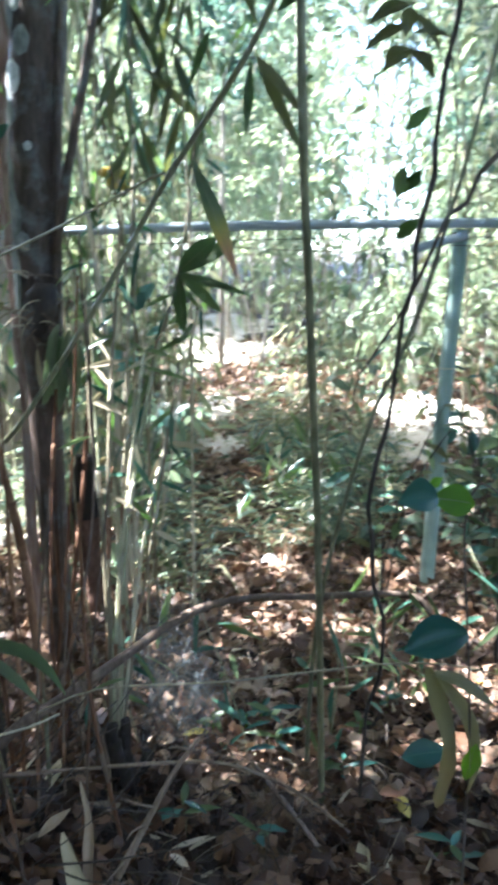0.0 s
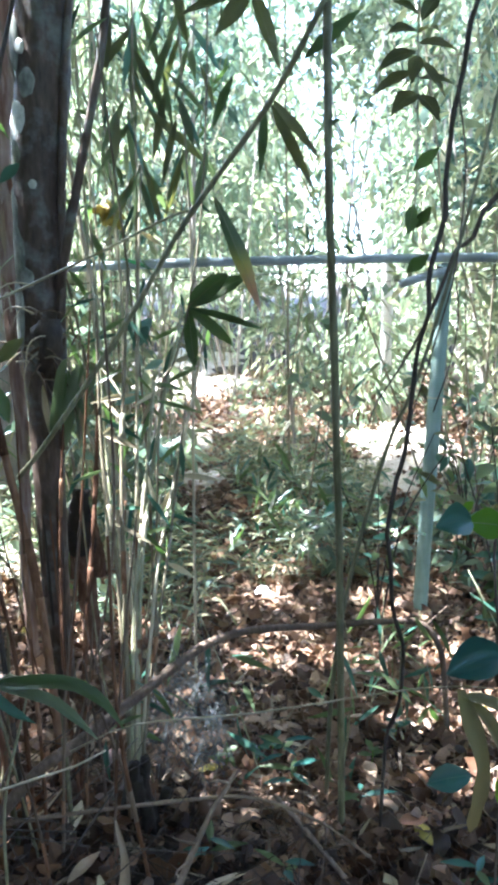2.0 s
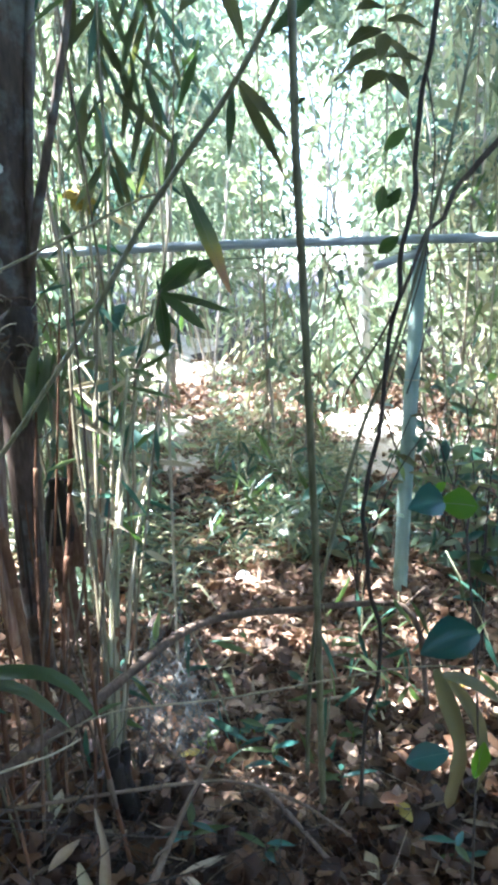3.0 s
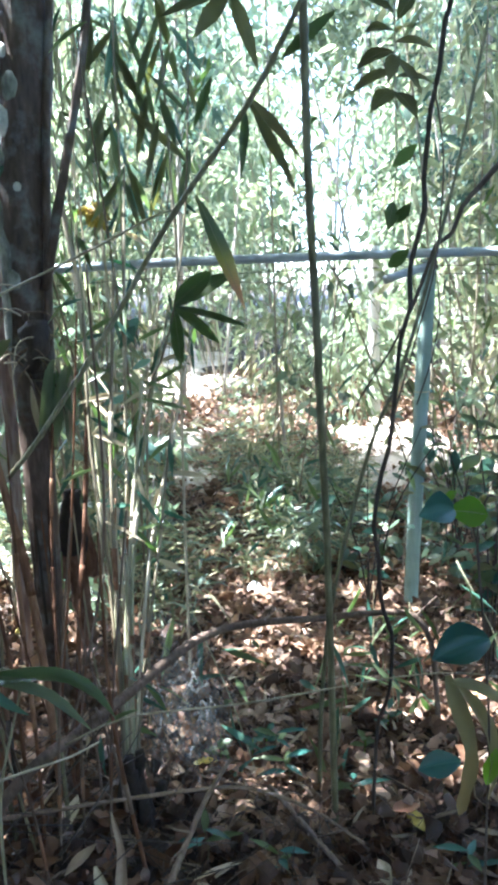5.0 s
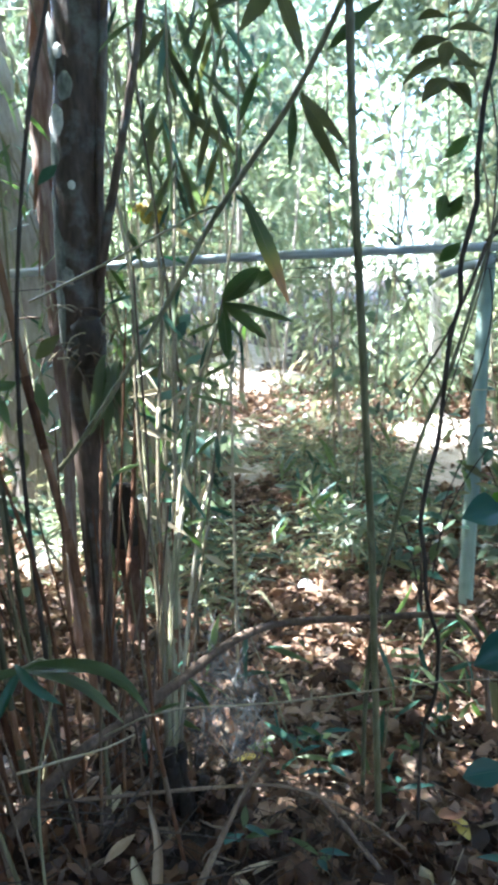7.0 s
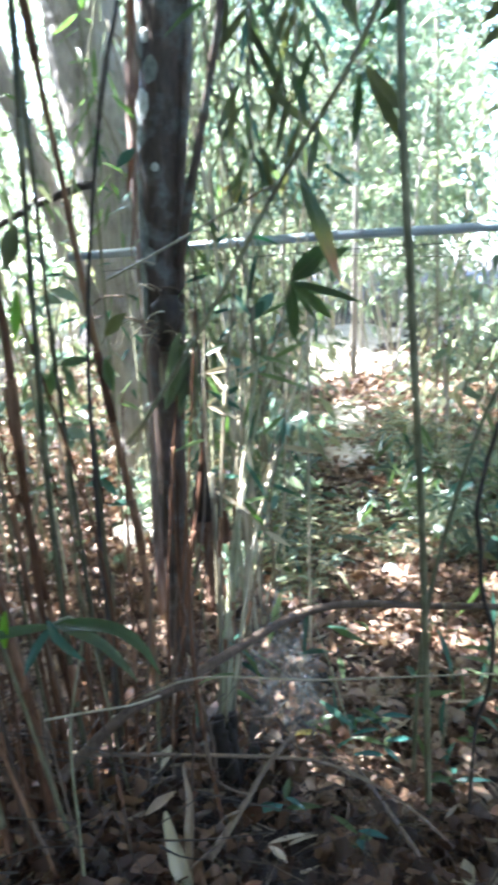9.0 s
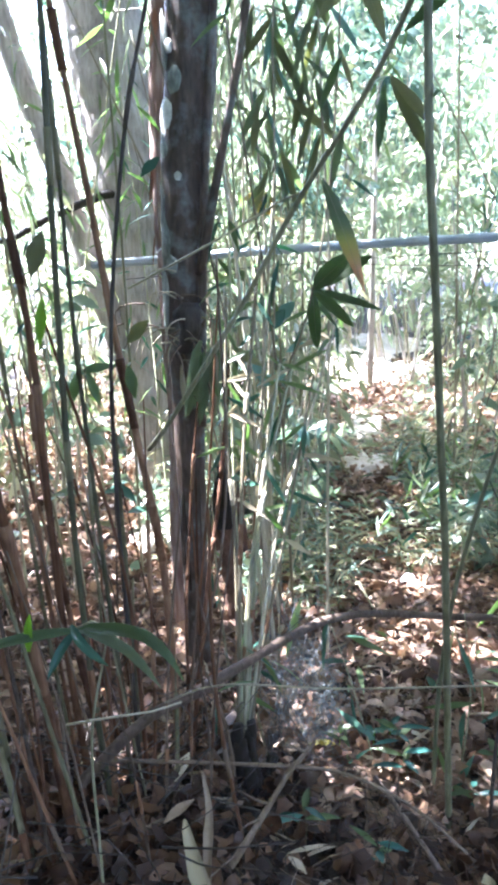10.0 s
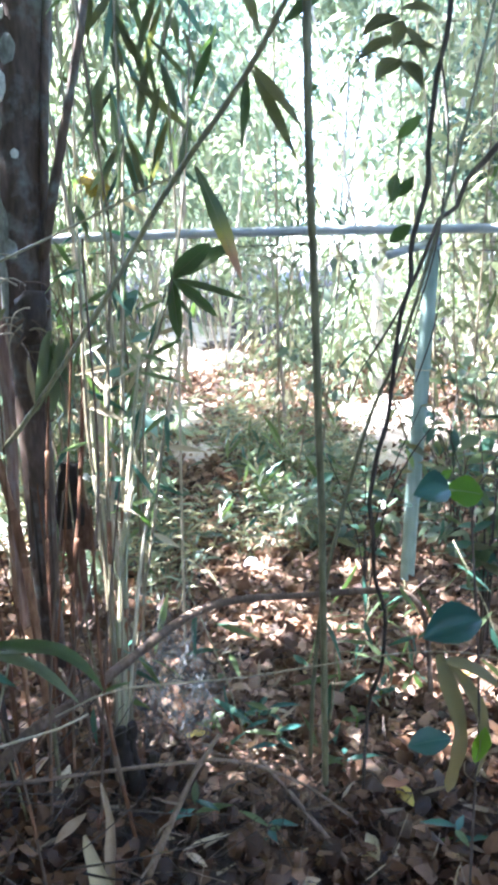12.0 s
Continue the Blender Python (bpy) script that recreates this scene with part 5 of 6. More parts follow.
for a, b, w, m in ((((-0.592, 2.360, 1.328),), ((-0.655, 2.330, 1.104),), 0.044, M_LEAF_PALE), (((-0.577, 2.360, 1.320),), ((-0.615, 2.330, 1.073),), 0.044, M_LEAF_PALE), (((-0.545, 2.360, 1.323),), ((-0.567, 2.330, 1.081),), 0.042, M_LEAF_PALE),
                   (((-0.608, 2.360, 1.328),), ((-0.633, 2.330, 1.197),), 0.03, M_LEAF), (((-0.544, 2.360, 1.346),), ((-0.383, 2.330, 1.271),), 0.034, M_LEAF_OLIVE)):
    part("leaf", blade(a[0], b[0], w, face=(0.2, -1, 0.1), blunt=2.5), m, nest)
part("leaf", strap(((-0.595, 2.33, 1.36), (-0.607, 2.30, 1.321), (-0.624, 2.29, 1.223), (-0.656, 2.30, 1.101)), 0.034, (0.1, -1, 0.2), 0.3), M_LEAF_PALE, nest, "wide pale green leaf hanging down the trunk")
part("leaf", strap(((-0.56, 2.33, 1.34), (-0.570, 2.30, 1.293), (-0.590, 2.29, 1.203), (-0.623, 2.30, 1.133)), 0.03, (0.3, -1, 0.1), 0.3), M_LEAF_PALE, nest, "wide pale green leaf hanging down the trunk")
part("bark_lump", tube(((-0.671, 2.450, 1.462), (-0.663, 2.420, 1.398), (-0.684, 2.450, 1.321)), 0.05, 0.03, 10, 0.02, rough=0.2, seed=30), M_CULM_DARK, nest)

# hanging leaf clusters above, on two thin canes
for foot_line in (((-0.427, 2.600, 0.793), (-0.386, 2.550, 1.419), (-0.362, 2.500, 1.976), (-0.359, 2.500, 2.288), (-0.347, 2.500, 2.587)), ((-0.216, 2.700, 0.754), (-0.193, 2.600, 1.608), (-0.199, 2.500, 2.060), (-0.207, 2.500, 2.387), (-0.213, 2.500, 2.586))):
    ob = cane("bamboo_cane", foot_line, 0.006, 0.004, M_CULM_STRAW, "thin straw cane with hanging clusters of long leaves")
    c = [np.array(p) for p in foot_line]
    for q in (c[2], c[3], (c[2] + c[3]) / 2, (c[3] + c[4]) / 2):
        for k in range(6):
            d = np.array([gen.normal(0, 0.36), gen.normal(0, 0.25), -gen.uniform(0.55, 1.2)])
            b = q + gen.normal(0, 0.03, 3)
            leaf_on(ob, b, b + unit(d) * gen.uniform(0.14, 0.26), gen.uniform(0.018, 0.032), (M_LEAF_PALE, M_LEAF_OLIVE, M_LEAF_PALE, M_LEAF_MIST)[k % 4], face=(gen.normal(0, 0.5), -1, 0.2), droop=0.1, blunt=2.5)

# odd leaves on the tall canes
for base, tip, w, mat, lb in ((((-0.779, 1.620, 1.668),), ((-0.809, 1.600, 1.559),), 0.05, M_LEAF_OLIVE, "broad olive leaf on a tall cane"), (((-0.682, 1.880, 1.384),), ((-0.601, 1.840, 1.446),), 0.04, M_LEAF_OLIVE, "dark leaf on a tall cane"),
                              (((-0.686, 1.880, 1.322),), ((-0.653, 1.840, 1.231),), 0.035, M_LEAF, "dark green leaf on a tall cane"), (((-0.790, 1.800, 1.331),), ((-0.824, 1.780, 1.209),), 0.03, M_LEAF, "green leaf on a tall cane"),
                              (((-0.774, 1.800, 1.315),), ((-0.731, 1.780, 1.217),), 0.028, M_LEAF, "green leaf on a tall cane"), (((-0.667, 2.200, 1.929),), ((-0.715, 2.150, 1.865),), 0.035, M_LEAF_BLUE, "pale blue-green leaf by the trunk"),
                              (((-0.354, 2.600, 1.453),), ((-0.410, 2.580, 1.374),), 0.05, M_LEAF_BLUE, "teal leaf on a thin cane"), (((-0.809, 1.650, 1.515),), ((-0.817, 1.630, 1.391),), 0.03, M_LEAF_SUNNY, "fresh green leaf on a tall cane"), (((-0.741, 1.900, 1.320),), ((-0.818, 1.850, 1.307),), 0.03, M_LEAF, "green leaf on a tall cane")):
    ob = thing("cane_leaf", base[0], lb, "leaf")
    part("blade", blade(base[0], tip[0], w, face=(0.2, -1, 0.3), wide=0.45), mat, ob)

for base, tip, w in ((((-0.362, 2.900, 1.477),), ((-0.440, 2.880, 1.392),), 0.06), (((-0.402, 2.900, 1.185),), ((-0.521, 2.860, 1.140),), 0.05), (((-0.323, 2.900, 1.312),), ((-0.399, 2.880, 1.276),), 0.035), (((-0.367, 2.900, 0.633),), ((-0.432, 2.860, 0.566),), 0.05), (((-0.539, 2.900, 1.262),), ((-0.498, 2.860, 1.153),), 0.04), (((-0.369, 2.950, 0.972),), ((-0.311, 2.900, 0.885),), 0.045)):
    ob = thing("cane_leaf", base[0], "pale teal leaf hanging among the thin canes", "leaf", "pale teal leaves")
    part("blade", blade(base[0], tip[0], w, face=(0.2, -0.8, 0.6), wide=0.45), M_LEAF_MIST, ob)
    q = np.array(base[0])
    part("stalk", tube((q, q + (0.02, 0.03, 0.03), q + (0.03, 0.08, 0.04)), 0.0012, 0.001, 5, 0.02), M_CULM_GREEN, ob)

yellow = cane("bamboo_cane", ((-0.59, 3.35, 0.1), (-0.575, 3.33, 1.2), (-0.56, 3.3, 2.05)), 0.006, 0.003, M_CULM_STRAW, "thin straw cane with a tuft of bright yellow leaves")
gen = np.random.default_rng(37)
for k in range(14):
    p = np.array([-0.56, 3.29, 1.90 + 0.006 * k])
    d = unit((gen.normal(0, 0.6), -0.5, -gen.uniform(0.1, 0.9)))
    leaf_on(yellow, p, p + d * gen.uniform(0.07, 0.12), 0.045, M_LEAF_YELLOW, face=(gen.normal(0, 0.4), -1, 0.4), droop=0.1)
ob = thing("paper_scrap", (0.098, 3.545, 0.0), "small white scrap lying on the leaves", "scrap")
part("sheet", blade((0.06, 3.545, 0.05), (0.135, 3.55, 0.075), 0.06, face=(0, -0.8, 0.7), wide=0.5, blunt=3.5, wave=0.05), M_WHITE, ob)

# ---------------------------------------------------------------- middle distance: canes with leaves, copied
LEAVES = [mesh_of("leaf", *blade((0, 0, 0), (l, 0, -0.35 * l), w, face=(0, 0.2, 1), droop=0.2, rows=5), m) for l, w, m in ((0.15, 0.02, M_LEAF), (0.19, 0.024, M_LEAF), (0.13, 0.021, M_LEAF_BLUE), (0.16, 0.02, M_LEAF_BLUE))]


def leafy_cane(top, r, mat, count, gen, label, low=0.35):
    ob = thing("bamboo_cane", (0, 0, -40), label, "bamboo cane", "canes of the middle thicket")
    b = np.array([gen.normal(0, 0.05), gen.normal(0, 0.05), 0.0]) * top
    line = [np.array([0, 0, -40.02]), np.array([0, 0, -40 + top * 0.5]) + b * 0.4, np.array([0, 0, -40 + top]) + b * 1.6]
    part("culm", tube(line, r, r * 0.45, 8, 0.12, 0.22), mat, ob)
    for k in range(count):
        s = gen.uniform(low, 1.0)
        at = (1 - s) ** 2 * line[0] + 2 * s * (1 - s) * line[1] + s * s * line[2] - np.array([0, 0, -40])
        m = LEAVES[int(gen.integers(0, len(LEAVES)))]
        o = new("leaf", m)
        o.parent = ob
        o.matrix_basis = pose(*(at + gen.normal(0, 0.07, 3) * (1, 1, 0.5)), gen.normal(0, 30), gen.normal(20, 25), gen.uniform(0, 360))
    return ob


gen = np.random.default_rng(11)
KINDS = [leafy_cane(2.6, 0.007, M_CULM_STRAW, 16, gen, "slim straw-coloured cane with sparse leaves"), leafy_cane(3.4, 0.008, M_CULM, 22, gen, "tall grey-green leafy bamboo cane"),
         leafy_cane(1.7, 0.005, M_CULM_STRAW, 14, gen, "short thin cane with drooping leaves"), leafy_cane(0.55, 0.003, M_CULM, 12, gen, "low leafy bamboo seedling", 0.15)]
spots = []
while len(spots) < 48:
    x, y = gen.uniform(-2.2, 2.0), gen.uniform(2.9, 5.6)
    # also kept clear along the camera's view to the far trunk
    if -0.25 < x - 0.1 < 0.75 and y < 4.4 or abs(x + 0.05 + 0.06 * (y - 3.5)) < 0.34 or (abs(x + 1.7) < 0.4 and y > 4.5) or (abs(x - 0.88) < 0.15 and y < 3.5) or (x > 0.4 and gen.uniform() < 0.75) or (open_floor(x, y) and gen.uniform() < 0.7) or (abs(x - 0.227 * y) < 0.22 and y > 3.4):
        continue
    spots.append((x, y, int(gen.integers(0, 3))))
spots += [(-0.66, 3.0, 0), (-0.52, 2.86, 1), (-0.82, 3.08, 1), (-0.42, 3.08, 0)]
low_spots = [(gen.uniform(0.0, 0.75), gen.normal(4.25, 0.35), 3) for _ in range(12)] + [(gen.uniform(-1.6, -0.4), gen.uniform(3.0, 5.2), 3) for _ in range(10)] + [(gen.uniform(1.0, 2.0), gen.uniform(3.2, 4.6), 3) for _ in range(14)]
low_spots += [(gen.normal(0.15, 0.4), gen.uniform(1.7, 2.9), 3) for _ in range(7)]
used = set()
for x, y, k in spots + low_spots:
    m = pose(x, y, float(height(x, y)), gen.normal(0, 9), gen.normal(0, 9), gen.uniform(0, 360)) @ Matrix.Scale(gen.uniform(0.8, 1.2), 4)
    if k in used:
        o = copy_thing(KINDS[k], m)
        o.matrix_basis = m
    else:
        used.add(k)
        KINDS[k].matrix_basis = m


# ---------------------------------------------------------------- leafy shrub by the post
def shrub(x, y, tall, wide, stems, per, gen, label):
    ob = thing("broadleaf_shrub", (x, y, float(height(x, y))), label, "shrub")
    g = float(height(x, y))
    for k in range(stems):
        e = np.array([x + gen.normal(0, wide), y + gen.normal(0, wide * 0.7), g + tall * gen.uniform(0.6, 1.1)])
        m = np.array([x + (e[0] - x) * 0.3, y + (e[1] - y) * 0.3, g + (e[2] - g) * 0.55])
        s0 = np.array([x + gen.normal(0, 0.03), y + gen.normal(0, 0.03), g - 0.02])
        part("stem", tube((s0, m, e), 0.005, 0.002, 6, 0.07, rough=0.08, seed=k), M_CULM_DARK, ob)
        for j in range(per):
            s = gen.uniform(0.35, 1.0)
            p = (1 - s) ** 2 * s0 + 2 * s * (1 - s) * m + s * s * e
            d = unit(gen.normal(0, 1, 3) * (1, 1, 0.4) + (0, 0, -0.1))
            l = gen.uniform(0.07, 0.14)
            part("leaf", blade(p, p + d * l, l * 0.45, face=(0.1, -0.4, 1), droop=0.2, rows=5, wide=0.45), (M_LEAF_BLUE, M_LEAF_OLIVE, M_LEAF)[j % 3], ob)
    return ob


gen = np.random.default_rng(17)
shrub(0.98, 2.6, 1.1, 0.13, 8, 9, gen, "small twiggy shrub with dark stems and green leaves")
shrub(1.25, 3.7, 1.1, 0.3, 8, 9, gen, "broad-leaved shrub beside the pole post")
shrub(0.60, 3.1, 0.95, 0.13, 5, 7, gen, "sparse leafy shoot before the pole rail")
shrub(-1.25, 3.0, 0.9, 0.25, 4, 6, gen, "low leafy shrub behind the canes")


# ---------------------------------------------------------------- the thicket behind the rail, cane by cane
def bushy_cane(top, r, count, gen, label):
    ob = thing("bamboo_cane", (0, 0, -40), label, "bamboo cane", "canes of the back thicket")
    b = np.append(gen.normal(0, 0.09, 2) * top, 0)
    a, m, e = np.array([0, 0, -40.02]), np.array([0, 0, -40 + top * 0.5]) + b * 0.35, np.array([0, 0, -40 + top]) + b * 1.5
    part("culm", tube((a, m, e), r, r * 0.4, 7, 0.2, 0.25), M_CULM_STRAW, ob)
    s = gen.uniform(0.22, 1.0, count)[:, None]
    q = (1 - s) ** 2 * a + 2 * s * (1 - s) * m + s * s * e + np.array([0, 0, 40])
    w = gen.normal(0, 1, (count, 3)) * np.array([1, 1, 0.5])
    L = gen.uniform(0.08, 0.17, count)
    f = new("foliage", leaf_cloud("foliage", q + w * 0.2, w * 0.7 + np.array([0, 0, -0.45]), L, L * gen.uniform(0.18, 0.42, count), {1.5: M_BROAD, 3.5: M_DRY, 0.9: M_DRY}.get(top, M_MASS), 0.3, gen))
    f.parent = ob
    return ob


gen = np.random.default_rng(29)
BUSHY = [bushy_cane(h, rr, c, gen, lb) for h, rr, c, lb in ((4.4, 0.008, 120, "tall sunlit bamboo cane with narrow leaves"), (3.5, 0.007, 110, "sunlit straw-coloured leafy bamboo cane"), (2.6, 0.006, 95, "slim leafy bamboo cane"), (1.5, 0.005, 50, "short bushy bamboo cane"), (0.9, 0.004, 38, "low bushy bamboo growth"))]
placed = set()
done = 0
while done < 130:
    x, y = gen.uniform(-3.4, 3.6), gen.uniform(4.4, 7.2)
    # canes left out where they would hide the far trunk from the camera
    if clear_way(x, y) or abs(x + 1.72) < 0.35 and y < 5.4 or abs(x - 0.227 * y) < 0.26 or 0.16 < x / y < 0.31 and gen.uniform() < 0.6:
        continue
    if open_floor(x, y) and gen.uniform() < 0.6:
        continue
    k = int(gen.choice(5, p=(0.14, 0.18, 0.22, 0.22, 0.24)))
    if y < 5.7 and -1.7 < x < 1.3:
        k = max(k, 2 if gen.uniform() < 0.25 else 3)
    if low_growth(x, y):
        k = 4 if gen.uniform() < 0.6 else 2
    if open_floor(x, y):
        k = 4
    done += 1
    m = pose(x, y, float(height(x, y)), gen.normal(0, 8), gen.normal(0, 8), gen.uniform(0, 360)) @ Matrix.Scale(gen.uniform(0.8, 1.2), 4)
    o = copy_thing(BUSHY[k], m) if k in placed else BUSHY[k]
    placed.add(k)
    o.matrix_basis = m


# ---------------------------------------------------------------- arching canes with hanging leaves overhead
def arching_cane(top, reach, count, leaf, mat, gen, label):
    ob = thing("bamboo_cane", (0, 0, -40), label, "bamboo cane", "arching canes")
    line = np.array([(0, 0, -40.02), (0.02 * reach, 0, -40 + top * 0.55), (0.3 * reach, 0.02, -40 + top * 0.93), (reach, 0.05, -40 + top * 0.98)])
    part("culm", tube(line, 0.0075, 0.003, 7, 0.1, 0.22), M_CULM_STRAW, ob)
    c = smooth_line(line, 0.04) + np.array([0, 0, 40])
    q = c[gen.integers(int(len(c) * 0.45), len(c), count)]
    L = gen.uniform(*leaf, count)
    d = gen.normal(0, 1, (count, 3)) * np.array([0.55, 0.55, 0.3]) + np.array([0, 0, -0.9])
    f = new("foliage", leaf_cloud("foliage", q + gen.normal(0, 1, (count, 3)) * np.array([0.12, 0.12, 0.1]), d, L, L * gen.uniform(0.1, 0.15, count), mat, 0.15, gen))
    f.parent = ob
    return ob


gen = np.random.default_rng(83)
ARCH = [arching_cane(2.9, 0.9, 60, (0.13, 0.24), M_MASS, gen, "arching cane with long hanging leaves"), arching_cane(3.4, 0.7, 70, (0.12, 0.22), M_MASS, gen, "tall arching cane with hanging leaves")]
for k, (x, y, turn) in enumerate(((-1.2, 4.2, 20), (-0.75, 5.0, 170), (-0.75, 3.9, 170), (-0.6, 4.6, -20), (-0.95, 3.3, 30), (1.5, 4.3, 200), (1.9, 3.8, 170), (-0.4, 5.4, 160), (-1.35, 5.4, 40))):
    m = pose(x, y, float(height(x, y)), gen.normal(0, 3), gen.normal(0, 3), turn + gen.normal(0, 15)) @ Matrix.Scale(gen.uniform(0.88, 1.12), 4)
    o = ARCH[k % 2] if k < 2 else copy_thing(ARCH[k % 2], m)
    o.matrix_basis = m


# ---------------------------------------------------------------- broad-leaved saplings and trees behind the canes
def sapling(top, r, clumps, per, leaf, spread, gen, name, label, group, low=0.3, leafing=None):
    """A tapered stem with limbs, each carrying flat clumps of broad leaves."""
    ob = thing(name, (0, 0, -40), label, "tree", group)
    b = np.append(gen.normal(0, 0.06, 2) * top, 0)
    a, m, e = np.array([0, 0, -40.05]), np.array([0, 0, -40 + top * 0.5]) + b * 0.5, np.array([0, 0, -40 + top]) + b
    part("trunk", tube((a, m, e), r, r * 0.3, 9, top / 14, rough=0.06, seed=int(top * 100)), M_BARK_PALE, ob)
    P, D, L = [], [], []
    for k in range(clumps):
        s = gen.uniform(low, 1.0)
        p = (1 - s) ** 2 * a + 2 * s * (1 - s) * m + s * s * e
        w = gen.uniform(0, 2 * math.pi)
        reach = spread * gen.uniform(0.3, 1.0) * (1.25 - 0.7 * s)
        q = p + np.array([math.cos(w) * reach, math.sin(w) * reach, reach * gen.uniform(0.0, 0.5)])
        if k % 2 == 0:
            part("limb", tube((p, (p + q) / 2 + (0, 0, 0.06 * reach), q), r * 0.32, r * 0.1, 6, reach / 4, rough=0.05, seed=k), M_BARK_PALE, ob)
        n = int(per * gen.uniform(0.6, 1.4))
        P.append(q + np.array([0, 0, 40]) + gen.normal(0, 1, (n, 3)) * np.array([1, 1, 0.4]) * spread * 0.26)
        D.append(gen.normal(0, 1, (n, 3)) * np.array([1, 1, 0.35]) + np.array([0, 0, -0.35]))
        L.append(gen.uniform(*leaf, n))
    P, D, L = np.concatenate(P), np.concatenate(D), np.concatenate(L)
    f = new("crown", leaf_cloud("crown", P, D, L, L * gen.uniform(0.32, 0.55, len(L)), leafing or M_BROAD, 0.3, gen, 0.08))
    f.parent = ob
    return ob


def scatter(kinds, spots, gen):
    for k, (x, y) in enumerate(spots):
        m = pose(x, y, float(height(x, y)), gen.normal(0, 5), gen.normal(0, 5), gen.uniform(0, 360)) @ Matrix.Scale(gen.uniform(0.85, 1.15), 4)
        o = kinds[k] if k < len(kinds) else copy_thing(kinds[k % len(kinds)], m)
        o.matrix_basis = m


gen = np.random.default_rng(101)
SAPS = [sapling(h, 0.02, c, 34, (0.06, 0.12), 0.55, gen, "sapling", "slender broad-leaved sapling with green leaves", "saplings of the thicket") for h, c in ((3.4, 11), (2.5, 8), (4.4, 14))]
spots = []
while len(spots) < 24:
    x, y = gen.uniform(-3.8, 3.8), gen.uniform(5.2, 10.5)
    if not (clear_way(x, y) or low_growth(x, y) or abs(x + 1.75) < 0.5 and y < 6):
        spots.append((x, y))
scatter(SAPS, spots, gen)
TREES = [sapling(h, 0.09, c, 60, (0.13, 0.26), 1.7, gen, "woodland_tree", "tall leafy tree behind the bamboo thicket", "trees behind the thicket") for h, c in ((10.5, 26), (12.5, 30), (8.5, 22))]
spots = []
while len(spots) < 15:
    x, y = gen.uniform(-9, 9), gen.uniform(11.5, 19)
    # no trees in the two directions the camera sees as bright openings
    if x / y > -0.36 and not -0.01 < x / y < 0.34:
        spots.append((x, y))
scatter(TREES, spots, gen)
TALLER = [sapling(h, 0.08, 22, 60, (0.12, 0.24), 1.7, gen, "woodland_tree", "tall bare-stemmed tree with a high leafy crown", "trees behind the thicket", 0.68) for h in (12.5, 11.5)]
scatter(TALLER, [(4.4, 13.8), (0.2, 14.5), (5.2, 12.0), (-0.9, 12.4)], gen)

LOWER = [sapling(h, 0.03, 20, 70, (0.10, 0.2), 1.3, gen, "woodland_tree", "leafy tree at the far side of the glade", "trees behind the thicket", 0.55) for h in (7.2, 8.0)]
scatter(LOWER, [(1.9, 12.0), (2.75, 11.8), (2.3, 13.4), (3.3, 13.2)], gen)

# small broad-leaved shoots among the canes of the middle thicket
gen = np.random.default_rng(131)
SHOOTS = [sapling(h, 0.007, c, 9, (0.07, 0.12), 0.22, gen, "leafy_shoot", "thin shoot with broad blue-green leaves", "leafy shoots among the canes", leafing=M_UNDER) for h, c in ((1.5, 6), (1.1, 5), (0.6, 4))]
spots = [(-0.95, 3.7), (-0.62, 3.35), (-0.42, 4.2), (-0.75, 4.5), (-0.5, 3.75), (-1.3, 3.8), (0.62, 4.9), (-0.85, 5.1), (-1.05, 4.3), (-1.5, 3.4), (1.3, 4.2), (1.6, 4.6), (-0.75, 5.6)]
scatter(SHOOTS, spots, gen)
LOW = [sapling(h, 0.005, c, 11, (0.06, 0.11), 0.2, gen, "leafy_shoot", "low leafy shoot with small blue-green leaves", "low shoots on the forest floor", 0.15, M_UNDER) for h, c in ((0.5, 5), (0.38, 4))]
scatter(LOW, [(gen.uniform(0.02, 0.85), gen.uniform(3.75, 5.0)) for _ in range(4)] + [(gen.uniform(-1.5, -0.45), gen.uniform(3.2, 5.0)) for _ in range(6)] + [(gen.uniform(0.9, 1.8), gen.uniform(3.6, 5.0)) for _ in range(7)], gen)

# bare straw canes standing through the thicket
gen = np.random.default_rng(151)
BARE = [leafy_cane(h, r, M_CULM_STRAW, 3, gen, "thin pale straw cane, nearly leafless", 0.7) for h, r in ((3.0, 0.007), (2.3, 0.006), (3.8, 0.008))]
spots = []
while len(spots) < 45:
    x, y = gen.uniform(-2.6, 2.6), gen.uniform(3.9, 7.8)
    if not clear_way(x, y) and not abs(x + 1.72) < 0.35 and (x < 0.1 * y or gen.uniform() < 0.35):
        spots.append((x, y))
spots += [(gen.uniform(-0.75, -0.42), gen.uniform(2.75, 3.5)) for _ in range(7)]
scatter(BARE, spots, gen)

# single fallen leaves that stand out on the litter
gen = np.random.default_rng(171)
SHADES = ((M_LEAF_STRAW, "pale dry leaf lying on the litter"), (M_LEAF_YELLOW, "yellow fallen leaf lying on the litter"), (M_LITTER_TAN, "tan curled leaf lying on the litter"), (M_LITTER_RED, "red-brown fallen leaf lying on the litter"))
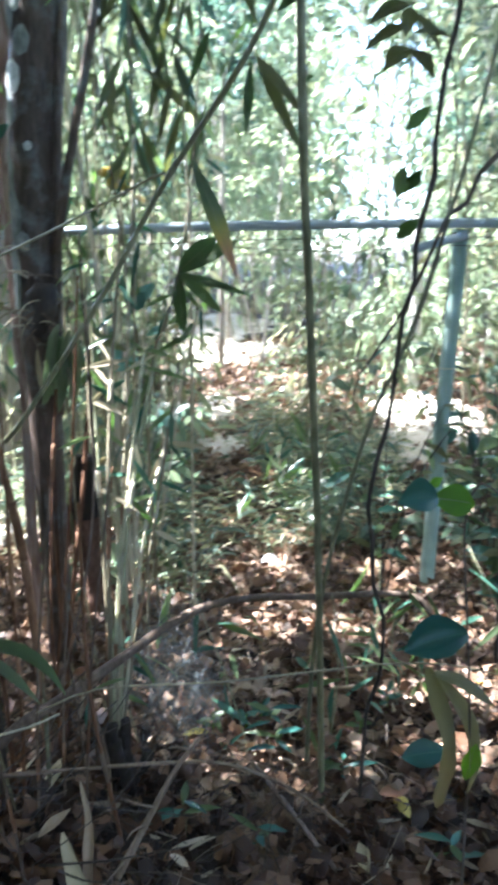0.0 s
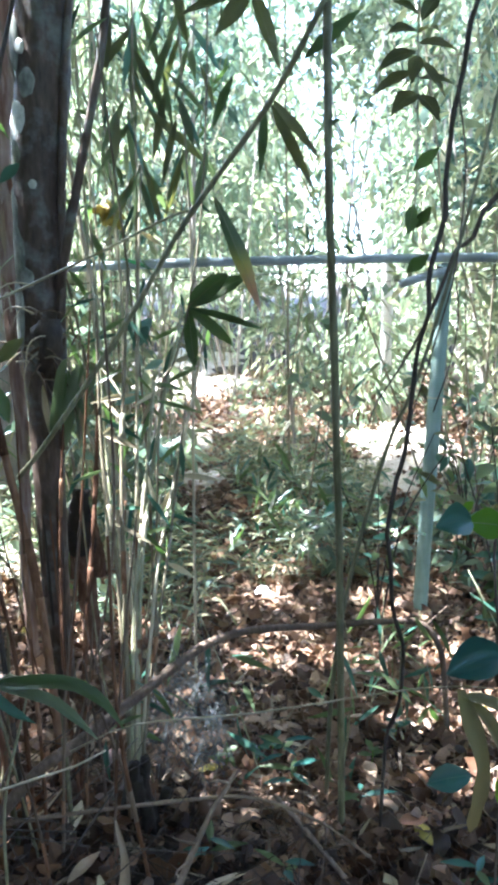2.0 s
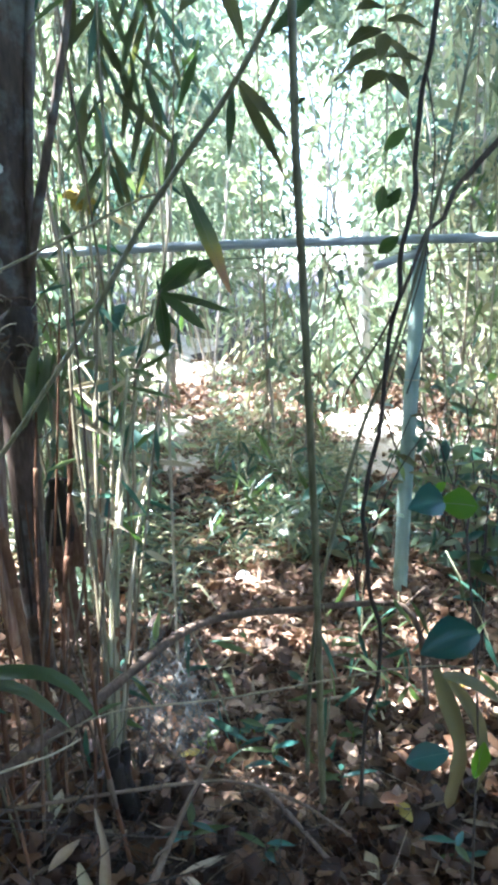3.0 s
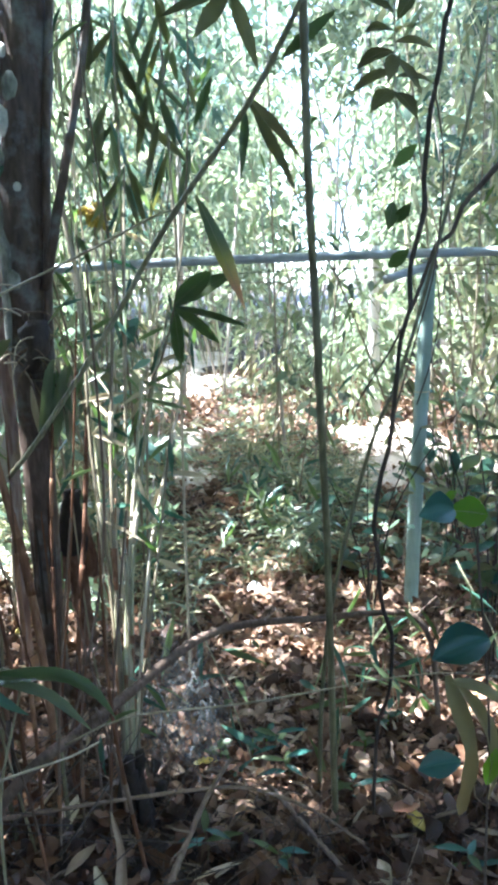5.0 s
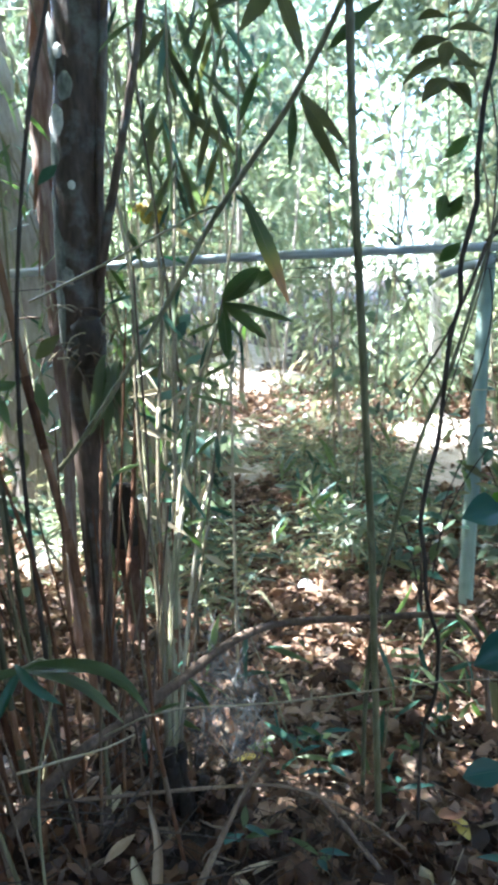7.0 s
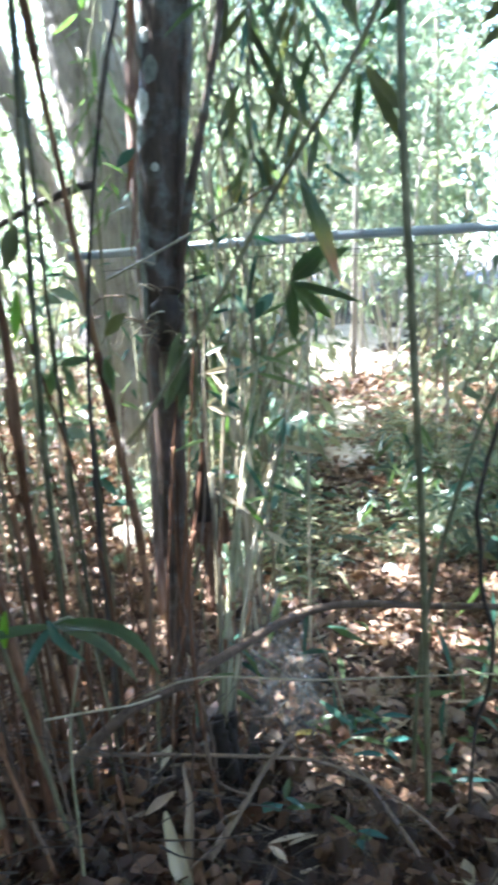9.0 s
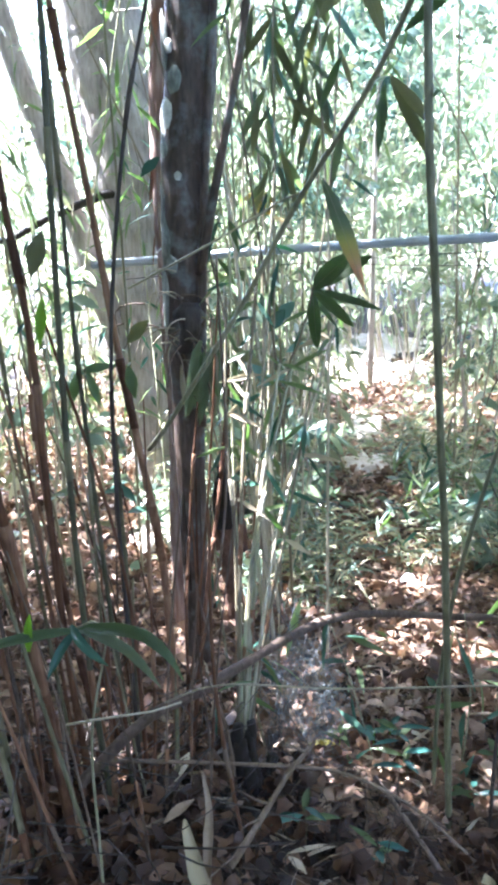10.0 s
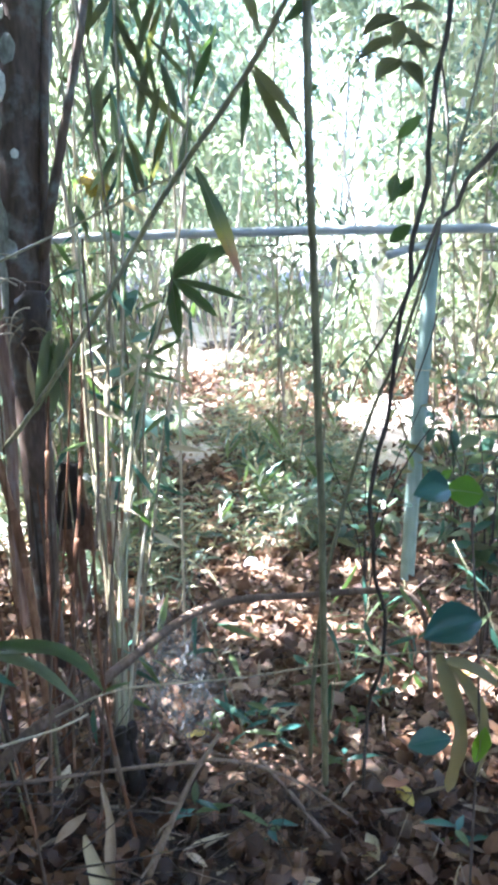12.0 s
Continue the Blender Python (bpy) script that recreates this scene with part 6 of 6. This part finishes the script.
for k in range(44):
    y = gen.uniform(1.15, 3.2)
    x = gen.uniform(-0.42, 0.42) * (y + 0.4)
    w, l = gen.uniform(0, 2 * math.pi), gen.uniform(0.06, 0.11)
    z = float(height(x, y)) + gen.uniform(0.045, 0.06)
    mt, lb = SHADES[(0, 2, 2, 3, 1, 0, 2, 3)[k % 8]]
    ob = thing("fallen_leaf", (x, y, z - 0.045), lb, "leaf", "fallen leaves")
    tip = np.array([x + math.cos(w) * l, y + math.sin(w) * l, z + gen.normal(0, 0.02)])
    part("blade", blade((x, y, z), tip, l * gen.uniform(0.35, 0.6), face=(gen.normal(0, 0.3), gen.normal(0, 0.3), 1), droop=gen.uniform(0.0, 0.25), fold=gen.uniform(0.1, 0.5), wide=0.45, rows=6, wave=0.02), mt, ob)
    part("stalk", tube(((x, y, z), (x - math.cos(w) * 0.012, y - math.sin(w) * 0.012, z + 0.004), (x - math.cos(w + 0.3) * 0.028, y - math.sin(w + 0.3) * 0.028, z)), 0.0009, 0.0007, 5, 0.01), M_TWIG, ob)

# tiny bright green seedlings coming up through the litter
for k, (x, y) in enumerate(((0.032, 2.2), (0.361, 2.15), (-0.019, 2.15), (-0.126, 2.1), (0.48, 2.3))):
    g = float(height(x, y))
    ob = thing("seedling", (x, y, g), "tiny fresh green seedling in the litter", "seedling", "tiny seedlings")
    part("stem", tube(((x, y, g - 0.01), (x + 0.005, y, g + 0.05), (x + 0.008, y, g + 0.1)), 0.0016, 0.001, 6, 0.02), M_LEAF_SUNNY, ob)
    for j in range(5):
        w = 2.4 * j + k
        s = np.array([x + 0.006, y, g + 0.06 + 0.01 * j])
        part("leaf", blade(s, s + np.array([math.cos(w), math.sin(w), 0.25]) * gen.uniform(0.035, 0.06), 0.024, face=(0, -0.3, 1), rows=5, wide=0.5), (M_LEAF_BLUE, M_LEAF)[k % 2], ob)

# bamboo seedlings with narrow blue-green leaves on the near floor
gen = np.random.default_rng(181)
for x, y in ((0.09, 2.02), (0.28, 1.95), (0.02, 1.62), (0.52, 1.63), (0.05, 2.12), (-0.17, 1.62)):
    g = float(height(x, y))
    ob = thing("bamboo_seedling", (x, y, g), "small bamboo seedling with narrow blue-green leaves", "seedling", "bamboo seedlings on the near floor")
    top = np.array([x + gen.normal(0, 0.01), y, g + gen.uniform(0.08, 0.14)])
    part("stem", tube(((x, y, g - 0.01), (x + 0.004, y, (g + top[2]) / 2), top), 0.0018, 0.0012, 6, 0.02), M_CULM_DIM, ob)
    for j in range(5):
        w = 2.4 * j + 5 * x
        d = np.array([math.cos(w), math.sin(w) * 0.7, gen.uniform(-0.3, 0.3)])
        p = top - (0, 0, 0.012 * j)
        part("leaf", blade(p, p + d * gen.uniform(0.07, 0.12), gen.uniform(0.016, 0.024), face=(0, -0.4, 1), droop=0.2, rows=6), (M_LEAF_TEAL, M_LEAF)[j % 2], ob)

# trees with darkened leaves that stand in for shade among the canes behind
gen = np.random.default_rng(191)
DEEP = [sapling(h, 0.035, c, 44, (0.09, 0.17), 0.6, gen, "evergreen_tree", "small tree in the thicket, its leaves darkened for shade", "evergreen trees", 0.5, M_SHADE) for h, c in ((4.4, 10), (5.4, 12))]
scatter(DEEP, [(-1.05, 7.2), (-0.35, 8.8), (-2.2, 7.6), (3.2, 9.6), (3.8, 11.6), (-0.3, 11.0), (-3.4, 9.0), (4.4, 10.4), (2.55, 7.0), (2.95, 7.9), (3.5, 8.7), (3.0, 8.6), (2.6, 8.2), (3.3, 7.4), (4.0, 9.4)], gen)
